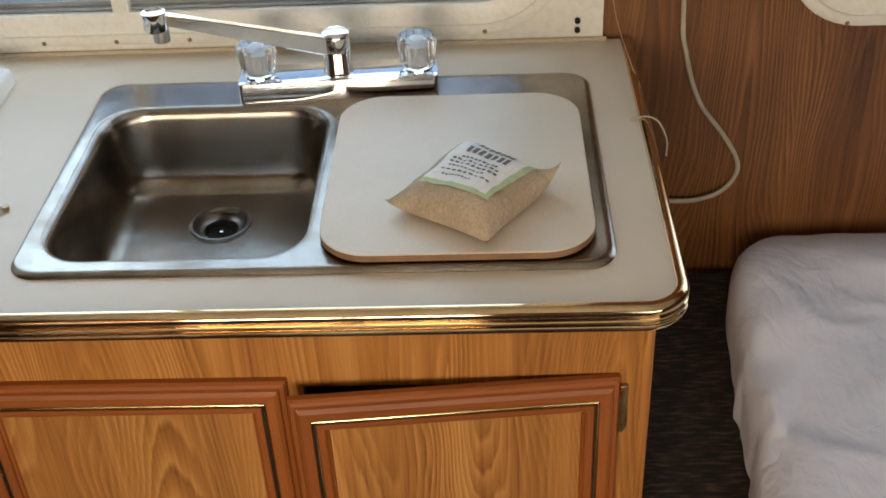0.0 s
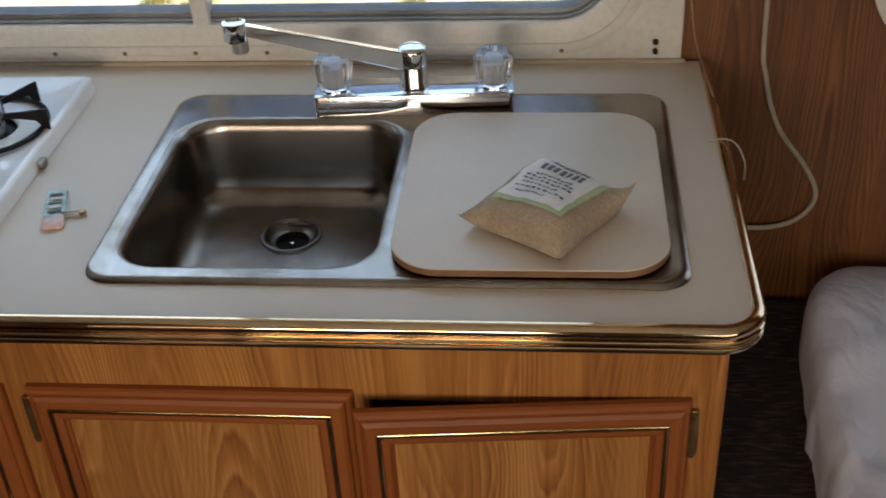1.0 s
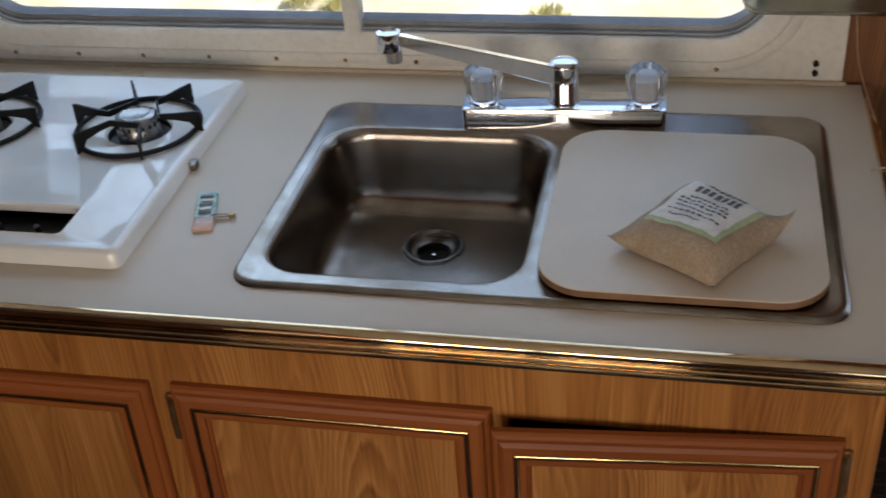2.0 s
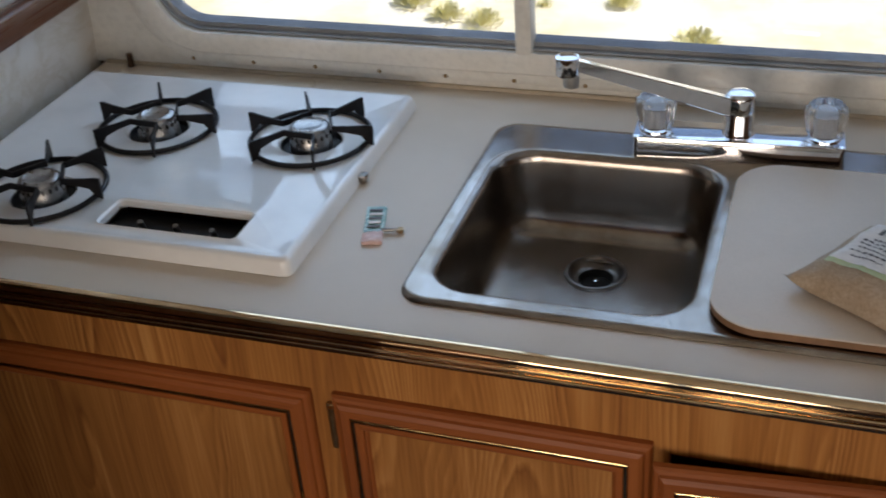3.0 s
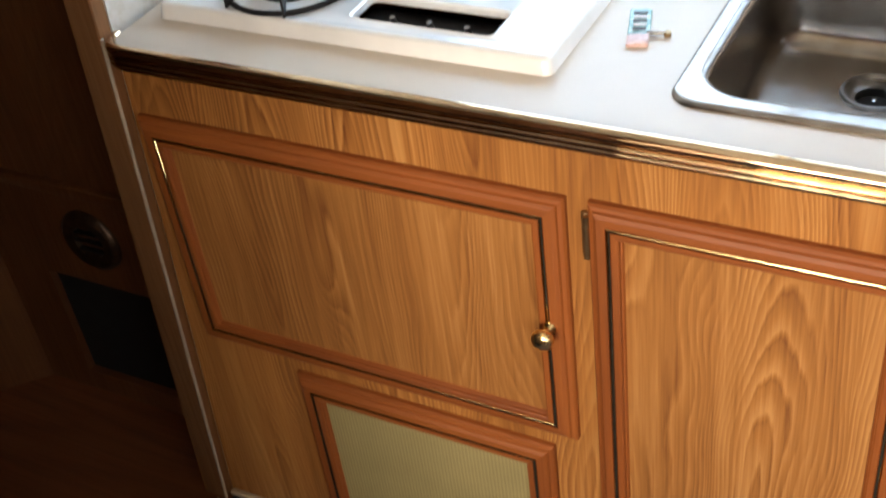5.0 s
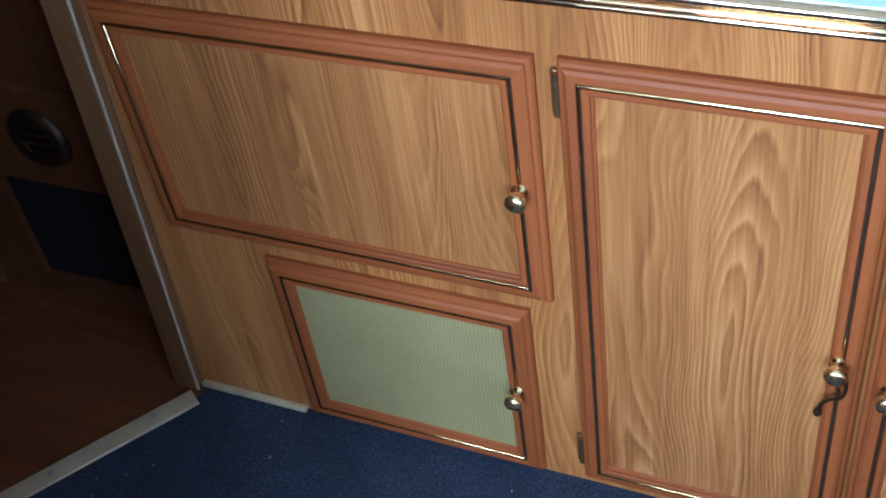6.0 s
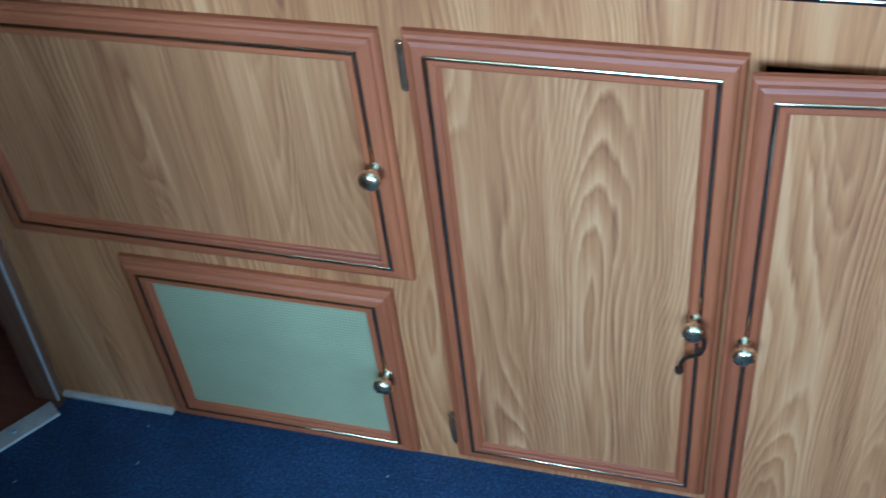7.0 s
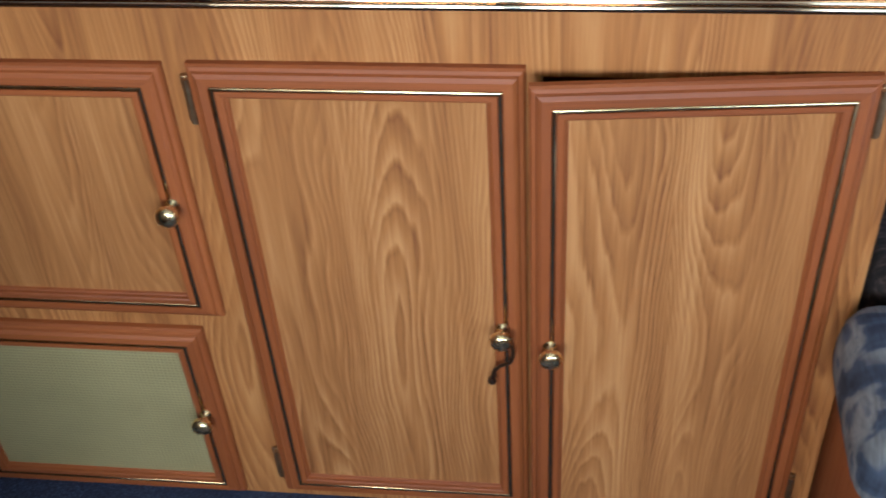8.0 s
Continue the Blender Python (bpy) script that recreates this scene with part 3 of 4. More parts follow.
strip = thing("threshold_strip", "white metal threshold strip with screws at the carpet edge", "threshold")
s0, s1 = Vector((-1.172, -0.018, FLOOR)), Vector((-2.30, -1.62, FLOOR))
d = (s1 - s0).normalized()
n = Vector((-d.y, d.x, 0))
prof = ((-0.019, 0.0), (-0.017, 0.004), (0.0, 0.006), (0.017, 0.004), (0.019, 0.0))
part("strip", loft([[tuple(p + n * a + Vector((0, 0, h))) for a, h in prof] for p in (s0, s1)], None, True, True), ALMOND, strip)
for k in range(10):
    p = s0 + d * (0.075 + 0.19 * k)
    part("screw", lathe(((0.0, 0.0085), (0.004, 0.008), (0.006, 0.005)), tuple(p), 10), ALU, strip, "bright screw head")

# ---- the counter ----
CX0, CX1, CY0, CY1, CZ = -1.1005, 0.308, -0.010, WALL - 0.009, 0.900
SINK = (-0.402, 0.254, 0.047, 0.487)
BOWL = (-0.378, -0.084, 0.077, 0.411)
STOVE = (-1.075, -0.533, 0.064, 0.516)
outline = round_rect(CX0, CX1, CY0, CY1, (0.002, 0.002, 0.030, 0.034))
counter = thing("countertop", "cream laminate countertop with ribbed gold edge trim", "countertop")
part("top", sheet_with_holes(outline, [round_rect(-0.385, 0.240, 0.068, 0.475, 0.03), round_rect(-1.062, -0.551, 0.08, 0.50, 0.02)], CZ, 0.028), LAMINATE, counter)
ribs = [(0.000, 0.000), (0.002, 0.0028)]
ribs += [(0.0050 + 0.0095 * math.cos(radians(a)), -0.0045 + 0.0075 * math.sin(radians(a))) for a in (88, 70, 52, 36, 20, 4, -14, -34, -56)]
for zc in (-0.0155, -0.0225):
    ribs += [(0.0095 + 0.0048 * math.cos(radians(a)), zc + 0.0032 * math.sin(radians(a))) for a in (80, 52, 26, 0, -26, -52, -80)]
ribs += [(0.0105, -0.0268), (0.0105, -0.0285), (0.0, -0.029)]
run = [*[p for p in round_rect(CX0, CX1, CY0, CY1, (0.0, 0.0, 0.030, 0.034), 10)[22:33]], *[p for p in round_rect(CX0, CX1, CY0, CY1, (0.0, 0.0, 0.030, 0.034), 10)[33:44]], (CX1, CY1 - 0.002)]
loops = []
for i, p in enumerate(run):
    a, c = Vector(run[max(i - 1, 0)]), Vector(run[min(i + 1, len(run) - 1)])
    t2 = (c - a).normalized()
    out = Vector((t2.y, -t2.x))
    loops.append([(p[0] + out.x * o, p[1] + out.y * o, CZ + h) for o, h in ribs])
part("edge_trim", loft(loops, None, True, True), GOLD, counter, "ribbed gold edge trim", 25)
part("caulk_line", tube([(CX0 + 0.004, CY1 - 0.002, CZ + 0.001), (-0.4, CY1 - 0.002, CZ + 0.001), (CX1 - 0.02, CY1 - 0.002, CZ + 0.001)], 0.004, 8), CARD, counter, "yellowed caulk line")

# ---- the sink ----
sink = thing("sink", "worn stainless steel sink with a rectangular bowl", "sink")


def rr3(rect, off, r, z, seg=8):
    return [(x, y, z) for x, y in round_rect(rect[0] + off, rect[1] - off, rect[2] + off, rect[3] - off, r, seg)]


b = loft([rr3(SINK, 0.0, 0.034, CZ + 0.0005), rr3(SINK, 0.002, 0.033, CZ + 0.0035), rr3(SINK, 0.006, 0.030, CZ + 0.0055), rr3(SINK, 0.012, 0.026, CZ + 0.0052), rr3(SINK, 0.016, 0.024, CZ + 0.0045)])
flat = bmesh.new()
edges = []
for lp in (rr3(SINK, 0.016, 0.024, CZ + 0.0045), rr3(BOWL, -0.008, 0.058, CZ + 0.0045)):
    vs = [flat.verts.new(p) for p in lp]
    edges += [flat.edges.new((vs[k], vs[(k + 1) % len(vs)])) for k in range(len(vs))]
bmesh.ops.triangle_fill(flat, use_beauty=True, use_dissolve=False, edges=edges)
join(b, flat)
bmesh.ops.remove_doubles(b, verts=b.verts, dist=0.0002)
part("rim", b, STEEL, sink, "", 40)
ZB = 0.788
prof = ((-0.008, 0.0045, 0.058), (-0.004, 0.0043, 0.056), (0.000, 0.002, 0.054), (0.003, -0.004, 0.053), (0.005, -0.012, 0.053), (0.009, -0.070, 0.052), (0.012, -0.088, 0.052),
        (0.018, -0.099, 0.050), (0.027, -0.107, 0.048), (0.038, -0.1105, 0.045))
loops = [rr3(BOWL, o, r, CZ + h) for o, h, r in prof]
dc = Vector((-0.231, 0.313, ZB))
ring = []
for p in loops[-1]:
    a = math.atan2(p[1] - dc.y, p[0] - dc.x)
    ring.append(((dc.x + 0.0385 * math.cos(a)), dc.y + 0.0385 * math.sin(a), ZB - 0.002))
mid = [tuple(Vector(p) * 0.5 + Vector(q) * 0.5 + Vector((0, 0, -0.0005))) for p, q in zip(loops[-1], ring)]
part("bowl", loft([*loops, mid, ring]), STEEL, sink, "", 50)
part("drain_ring", lathe(((0.0405, -0.002), (0.0390, 0.0010), (0.0355, 0.0010), (0.033, -0.002), (0.030, -0.007), (0.024, -0.010), (0.0225, -0.010), (0.021, -0.030), (0.0, -0.032)), tuple(dc), 40), DULL, sink, "steel drain ring")
part("strainer", lathe(((0.021, -0.0195), (0.0, -0.0215)), tuple(dc), 24), HOLE_SHADE, sink, "dark drain hole")
part("strainer_post", lathe(((0.0035, -0.022), (0.003, -0.012), (0.0, -0.011)), tuple(dc), 12), CHROME, sink)
for k in range(8):
    a = radians(45 * k + 12)
    part("strainer_slot", cyl((dc.x + 0.0295 * math.cos(a), dc.y + 0.0295 * math.sin(a), ZB - 0.0092), (dc.x + 0.0295 * math.cos(a), dc.y + 0.0295 * math.sin(a), ZB - 0.0083), 0.0026, None, 10), HOLE_SHADE, sink)

cover = thing("sink_cover", "cream laminate board lying over the second bowl", "cutting board")
CV = (-0.067, 0.233, 0.057, 0.407)
part("board", loft([rr3(CV, 0.001, 0.055, CZ + 0.0070, 12), rr3(CV, 0.0, 0.056, CZ + 0.008, 12), rr3(CV, 0.0, 0.056, CZ + 0.0155, 12)], None, True), BOARD_EDGE, cover, "brown raw edge")
part("laminate", loft([rr3(CV, 0.0, 0.056, CZ + 0.0157, 12), rr3(CV, 0.001, 0.055, CZ + 0.0168, 12)], None, False, True), BOARD, cover)

# ---- the tap ----
tap = thing("faucet", "chrome two-handle kitchen faucet with clear acrylic knobs", "faucet", (-0.076, 0.452, CZ + 0.0045), 3.0)
loops = []
for off, h in ((0.0, 0.0), (0.0, 0.0262), (0.0008, 0.0276), (0.0024, 0.0284)):
    loops.append([(x, y, h) for x, y in round_rect(-0.131 + off, 0.131 - off, -0.027 + off, 0.027 - off, 0.007, 6)])
part("base", loft(loops, None, True, True), CHROME, tap, "long chrome base plate", 30)
part("column", lathe(((0.0205, 0.028), (0.0195, 0.031), (0.0182, 0.033), (0.0182, 0.057), (0.0174, 0.058), (0.0174, 0.060), (0.0186, 0.061), (0.0188, 0.080), (0.0176, 0.0835), (0.012, 0.0865), (0.0, 0.0875)), (0, 0, 0), 36), CHROME, tap, "", 50)
c = Vector((-0.012, -0.006, 0.068))
e = Vector((-0.189, -0.118, 0.166))
side = Vector((e.y - c.y, -(e.x - c.x), 0)).normalized()
ax = (e - c).normalized()
up = side.cross(ax).normalized()
if up.z < 0:
    up = -up
loops = []
for k in range(9):
    t = k / 8
    p = c.lerp(e, t)
    hw, hh = 0.0080 - 0.0012 * t, 0.0115 - 0.0050 * t
    loops.append([tuple(p + side * hw * u + up * hh * v) for u, v in ((1, -0.92), (1, 0.88), (0.86, 1), (-0.86, 1), (-1, 0.88), (-1, -0.92), (-0.86, -1), (0.86, -1))])
part("spout", loft(loops, None, True, True), CHROME, tap, "long slender swivel spout", 20)
tip = e + ax * 0.010 + Vector((0, 0, -0.001))
part("spout_end", lathe(((0.0, 0.0055), (0.0105, 0.0060), (0.0125, 0.0085), (0.0138, 0.0080), (0.0140, 0.0060), (0.0140, -0.013), (0.0128, -0.0145), (0.0, -0.0145)), tuple(tip), 32), CHROME, tap, "", 40)
part("aerator", lathe(((0.0098, -0.0146), (0.0098, -0.0290), (0.0088, -0.0300), (0.0, -0.0296)), tuple(tip + Vector((0.004, 0.001, 0))), 28), ALU, tap, "dull metal aerator", 40)
for kx in (-0.1045, 0.1045):
    part("knob_collar", lathe(((0.021, 0.0282), (0.020, 0.031), (0.016, 0.033), (0.0, 0.033)), (kx, 0, 0), 28), CHROME, tap)
    kn = bmesh.new()
    rings = []
    ns = 80
    for r, z, fl in ((0.0185, 0.0335, 0.3), (0.0212, 0.036, 0.8), (0.0232, 0.050, 1.2), (0.0248, 0.065, 1.3), (0.0242, 0.0705, 1.0), (0.0205, 0.0745, 0.4), (0.0, 0.0755, 0)):
        if r == 0:
            rings.append([kn.verts.new((0, 0, z))] * ns)
        else:
            rings.append([kn.verts.new(((r + 0.0014 * fl * math.cos(10 * a)) * math.cos(a), (r + 0.0014 * fl * math.cos(10 * a)) * math.sin(a), z)) for a in [2 * math.pi * k / ns for k in range(ns)]])
    for p, q in zip(rings, rings[1:]):
        for k in range(ns):
            kn.faces.new(list(dict.fromkeys((p[k], p[(k + 1) % ns], q[(k + 1) % ns], q[k]))))
    kn.faces.new(rings[0])
    bmesh.ops.translate(kn, vec=(kx, 0, 0), verts=kn.verts)
    part("knob", kn, ACRYLIC, tap, "clear fluted acrylic knob", 30)
    stem = bmesh.new()
    rr = [[stem.verts.new((kx + (0.0105 + 0.0010 * math.cos(14 * a)) * q * math.cos(a), (0.0105 + 0.0010 * math.cos(14 * a)) * q * math.sin(a), z)) for a in [2 * math.pi * k / 56 for k in range(56)]] for z, q in ((0.0340, 1.0), (0.0600, 0.9))]
    for k in range(56):
        stem.faces.new((rr[0][k], rr[0][(k + 1) % 56], rr[1][(k + 1) % 56], rr[1][k]))
    stem.faces.new(rr[1])
    part("knob_stem", stem, FROST, tap, "frosted splined core", 40)

# ---- the cooktop ----
hob = thing("cooktop", "white enamel three-burner gas cooktop without knobs", "cooktop")
WELL = (-0.806, -0.620, 0.100, 0.157)
HOBZ = CZ + 0.0195
BURN = ((-0.862, 0.350), (-0.631, 0.357), (-0.922, 0.155))
loops = [rr3(STOVE, 0.0, 0.011, CZ + 0.0005), rr3(STOVE, 0.0006, 0.0108, CZ + 0.003), rr3(STOVE, 0.003, 0.010, CZ + 0.017), rr3(STOVE, 0.0045, 0.009, CZ + 0.0200), rr3(STOVE, 0.0085, 0.007, CZ + 0.0218), rr3(STOVE, 0.013, 0.006, CZ + 0.0212), rr3(STOVE, 0.017, 0.005, HOBZ)]
b = loft(loops)
flat = bmesh.new()
edges = []
holes = [[(bx + 0.045 * math.cos(2 * math.pi * k / 36), by + 0.045 * math.sin(2 * math.pi * k / 36), HOBZ) for k in range(36)] for bx, by in BURN]
for lp in (loops[-1], rr3(WELL, -0.006, 0.010, HOBZ, 4), *holes):
    vs = [flat.verts.new(p) for p in lp]
    edges += [flat.edges.new((vs[k], vs[(k + 1) % len(vs)])) for k in range(len(vs))]
bmesh.ops.triangle_fill(flat, use_beauty=True, use_dissolve=False, edges=edges)
join(b, flat)
loft([rr3(WELL, -0.006, 0.010, HOBZ, 4), rr3(WELL, -0.003, 0.009, HOBZ + 0.002, 4), rr3(WELL, 0.000, 0.008, HOBZ, 4), rr3(WELL, 0.001, 0.008, HOBZ - 0.008, 4)], b)
for (bx, by), lp in zip(BURN, holes):
    loft([lp, [(bx + (p[0] - bx) * 0.93, by + (p[1] - by) * 0.93, HOBZ - 0.004) for p in lp]], b)
bmesh.ops.remove_doubles(b, verts=b.verts, dist=0.0002)
part("top_plate", b, ENAMEL, hob, "", 40)
part("control_well", box(WELL[0] - 0.004, WELL[1] + 0.004, WELL[2] - 0.004, WELL[3] + 0.004, HOBZ - 0.045, HOBZ - 0.020), BLACK, hob, "black recess where the knobs are missing")
for k in range(3):
    sx = WELL[0] + 0.042 + 0.050 * k
    part("valve_stem", cyl((sx, 0.130, HOBZ - 0.021), (sx, 0.126, HOBZ - 0.008), 0.0045, 0.0035, 10), DULL, hob, "bare valve stem")
part("side_clip", box(-0.5375, -0.526, 0.285, 0.300, CZ + 0.001, CZ + 0.012, 0.002), DULL, hob)


def grate_strap(mid_a):
    """One strap, bent into a narrow vee that opens to the ring."""
    pts = []
    for da, r, lo, hi in ((-30, 0.092, 0.001, 0.030), (-30, 0.084, 0.004, 0.030), (-31, 0.076, 0.015, 0.029), (-33, 0.056, 0.018, 0.027), (-37, 0.037, 0.018, 0.026), (-16, 0.031, 0.018, 0.026),
                          (16, 0.031, 0.018, 0.026), (37, 0.037, 0.018, 0.026), (33, 0.056, 0.018, 0.027), (31, 0.076, 0.015, 0.029), (30, 0.084, 0.004, 0.030), (30, 0.092, 0.001, 0.030)):
        a = radians(mid_a + da)
        pts.append((Vector((r * math.cos(a), r * math.sin(a), 0)), lo, hi))
    loops = []
    for i, (p, lo, hi) in enumerate(pts):
        t2 = (pts[min(i + 1, len(pts) - 1)][0] - pts[max(i - 1, 0)][0]).normalized()
        nn = Vector((-t2.y, t2.x, 0)) * 0.0016
        loops.append([tuple(p + nn + Vector((0, 0, lo))), tuple(p - nn + Vector((0, 0, lo))), tuple(p - nn + Vector((0, 0, hi))), tuple(p + nn + Vector((0, 0, hi)))])
    return loft(loops, None, True, True)


CAP = mesh_of(lathe(((0.029, -0.012), (0.0285, 0.002), (0.0262, 0.006), (0.0262, 0.0155), (0.0275, 0.0165), (0.0275, 0.0195), (0.025, 0.0225), (0.020, 0.0235), (0.017, 0.0215), (0.0, 0.0215)), seg=40), CASTALU, 40)
PAN = mesh_of(lathe(((0.0425, -0.0035), (0.041, -0.012), (0.0, -0.014)), seg=36), BLACK, 40)
PORT = mesh_of(box(-0.0012, 0.0012, 0.0262, 0.0278, 0.0075, 0.0130), HOLE_SHADE, None)
for bx, by in BURN:
    pan = new("burner_pan", PAN)
    cap = new("burner_cap", CAP)
    cap["label"] = "aluminium burner cap"
    for o in (pan, cap):
        o.parent, o.location = hob, (bx, by, HOBZ)
    for k in range(18):
        o = new("flame_port", PORT)
        o.parent = cap
        o.rotation_euler = (0, 0, radians(20 * k))
first = thing("burner_grate", "black iron burner grate with three bent straps", "grate", (*BURN[0], HOBZ), 0, "burner grates")
part("ring", tube([(0.082 * math.cos(radians(a)), 0.082 * math.sin(radians(a)), 0.0042) for a in range(0, 361, 15)], 0.0036, 8, None, 2), BLACK, first)
for mid_a in (146, 29, 266):
    part("strap", grate_strap(mid_a), BLACK, first, "", 40)
for bx, by in BURN[1:]:
    copy_thing(first, pose(bx, by, HOBZ))

# ---- cabinet under the counter ----
FACE, DOORY = 0.018, 0.018
cab = thing("kitchen_cabinet", "oak print base cabinet with framed doors and brass inlay", "cabinet")
DOORS = {"d1": (-1.108, -0.503, 0.389, 0.782), "d2": (-0.475, -0.107, 0.012, 0.784), "d3": (-0.104, 0.256, 0.012, 0.782), "d4": (-0.952, -0.540, 0.000, 0.360)}
outl = [(-1.1155, 0.868), (-1.1745, FLOOR), (0.288, FLOOR), (0.288, 0.868)]
part("face_frame", upright(sheet_with_holes(outl, [[(-0.090, 0.045), (0.238, 0.045), (0.238, 0.769), (-0.090, 0.769)]], 0.0, 0.016), FACE), OAK, cab)
part("end_panel", box(0.280, 0.291, FACE - 0.001, WALL - 0.012, FLOOR, 0.869, 0.001, 1), OAK, cab, "oak print end panel")
part("inner_back", box(-0.30, 0.27, 0.40, 0.41, 0.01, 0.772), BROWNPLY, cab)
part("inner_bottom", box(-0.30, 0.27, FACE + 0.02, 0.40, 0.010, 0.022), BROWNPLY, cab)
part("inner_side", box(-0.31, -0.30, FACE + 0.02, 0.41, 0.01, 0.75), BROWNPLY, cab)

PROF = ((0.0, 0.0), (0.0, 0.007), (0.0025, 0.0105), (0.007, 0.0115), (0.0085, 0.0150), (0.013, 0.0180), (0.0230, 0.0180), (0.0234, 0.0160), (0.0294, 0.0160), (0.0298, 0.0180),
        (0.0360, 0.0180), (0.0385, 0.0165), (0.0390, 0.0125), (0.0410, 0.0115), (0.0425, 0.0080), (0.0440, 0.0060))


def door(name_label, rect, panel_material, knob, hinges, swing=0.0):
    """A framed door: four mitred rails, inlaid brass, a panel, its knob and hinges. Local x runs from the hinge side."""
    x0, x1, z0, z1 = rect
    w, h = x1 - x0, z1 - z0
    dr = new("door")
    dr.parent = cab
    dr["label"] = name_label
    right = swing != 0
    dr.location = (x1, FACE - 0.0006, 0) if right else (x0, FACE - 0.0006, 0)
    dr.rotation_euler = (0, 0, radians(swing))
    a, c = (-w, 0.0) if right else (0.0, w)

    def corner(o, i):
        return ((a + o, z0 + o), (c - o, z0 + o), (c - o, z1 - o), (a + o, z1 - o))[i]

    for k, (nm, m) in enumerate((("bottom_rail", STAIN_H), ("stile", STAIN_V), ("top_rail", STAIN_H), ("stile", STAIN_V))):
        loops = [[(corner(o, i)[0], -dd, corner(o, i)[1]) for o, dd in PROF] for i in (k, (k + 1) % 4)]
        part(nm, loft(loops, None, True, True), m, dr, "", 25)
        bp = ((0.0236, 0.0158), (0.0237, 0.0172), (0.0246, 0.0181), (0.0264, 0.0184), (0.0282, 0.0181), (0.0291, 0.0172), (0.0292, 0.0158))
        loops = [[(corner(o, i)[0], -dd, corner(o, i)[1]) for o, dd in bp] for i in (k, (k + 1) % 4)]
        part("brass_inlay", loft(loops, None, True, True), BRASS, dr, "thin brass inlay", 60)
    part("panel", box(a + 0.040, c - 0.040, -0.0085, -0.003, z0 + 0.040, z1 - 0.040), panel_material, dr)
    part("backing", box(a + 0.006, c - 0.006, -0.002, 0.0, z0 + 0.006, z1 - 0.006), BROWNPLY, dr)
    kx, kz = (knob[0] - x1 if right else knob[0] - x0), knob[1]
    kb = lathe(((0.009, 0.0), (0.0085, 0.002), (0.005, 0.004), (0.0045, 0.010), (0.009, 0.013), (0.0135, 0.018), (0.0148, 0.023), (0.0125, 0.0285), (0.007, 0.031), (0.0, 0.0315)), seg=28)
    bmesh.ops.rotate(kb, matrix=Matrix.Rotation(radians(90), 3, "X"), verts=kb.verts)
    bmesh.ops.translate(kb, vec=(kx, -0.018, kz), verts=kb.verts)
    part("knob", kb, KNOB, dr, "round polished brass knob", 60)
    for hz, side in hinges:
        hx = a - 0.0055 if side < 0 else c + 0.0055
        hb = box(hx - 0.0045, hx + 0.0045, -0.006, 0.0003, hz - 0.032, hz + 0.032, 0.002)
        cyl((hx - side * 0.003, -0.008, hz - 0.030), (hx - side * 0.003, -0.008, hz + 0.030), 0.0042, None, 12, hb)
        part("hinge", hb, ANTIQUE, dr, "antique brass hinge", 40)
    return dr


door("wide oak panel door under the cooktop", DOORS["d1"], OAK_PANEL, (-0.527, 0.590), ())
d2 = door("tall oak panel door under the sink bowl", DOORS["d2"], OAK_PANEL, (-0.1385, 0.398), ((0.735, -1), (0.075, -1)))
door("tall oak panel door standing slightly ajar", DOORS["d3"], OAK_PANEL, (-0.080, 0.398), ((0.735, 1), (0.075, 1)), 4.6)
door("low door with a pale green perforated panel", DOORS["d4"], SCREEN, (-0.564, 0.195), ())

hook = tube([(-0.1385, -0.012, 0.392), (-0.129, -0.012, 0.384), (-0.1245, -0.014, 0.368), (-0.128, -0.016, 0.352), (-0.140, -0.014, 0.342), (-0.149, -0.010, 0.328), (-0.153, -0.007, 0.308)], 0.0026, 8)
lathe(((0.0, 0.006), (0.005, 0.004), (0.006, 0.0), (0.004, -0.005), (0.0, -0.006)), (-0.153, -0.008, 0.305), 12, hook)
solid("hanging_hook", hook, BRONZE, "small dark bent latch hook hanging below a brass knob", "hook")

# ---- things on the counter ----
bag = thing("cloth_bag", "small tan cloth bag with a printed label on the sink cover", "bag")
BAG_O = Vector((0.102, 0.156, CZ + 0.0172))
bu, bv = Vector((0.82, -0.57, 0)), Vector((0.57, 0.82, 0))
BW, BD, BH = 0.128, 0.136, 0.044


def bag_point(u, v, top=True, lift=0.0):
    """A plump pillow with pinched corners, u and v from -1 to 1."""
    tip = (max(0.0, (1 - u) * (1 - v)) / 4) ** 2.2 + (max(0.0, (1 + u) * (1 + v)) / 4) ** 2.2
    px = u * BW / 2 * (1 - 0.07 * (1 - v * v) * abs(u) ** 3 + 0.07 * tip)
    py = v * BD / 2 * (1 - 0.07 * (1 - u * u) * abs(v) ** 3 + 0.07 * tip)
    f = max(0.0, (1 - abs(u) ** 5.0)) ** 0.48 * max(0.0, (1 - abs(v) ** 5.0)) ** 0.48 * (1 - 0.55 * tip)
    seam = 0.006 + (0.002 + 0.028 * max(0.0, v) * max(0.0, u) + 0.010 * max(0.0, -v) * max(0.0, -u)) * (abs(u) * abs(v)) ** 3
    wr = (0.0030 * noise.noise(Vector((u * 3.1, v * 2.7, 1.3 if top else 7.7))) + 0.0016 * noise.noise(Vector((u * 9.0, v * 8.0, 3.1)))) * f
    z = seam + (BH - 0.008) * f * (1 + 0.08 * (1 - u * u) * (1 - v * v)) + wr if top else seam - 0.0058 * f
    return BAG_O + bu * px + bv * py + Vector((0, 0, z + lift))


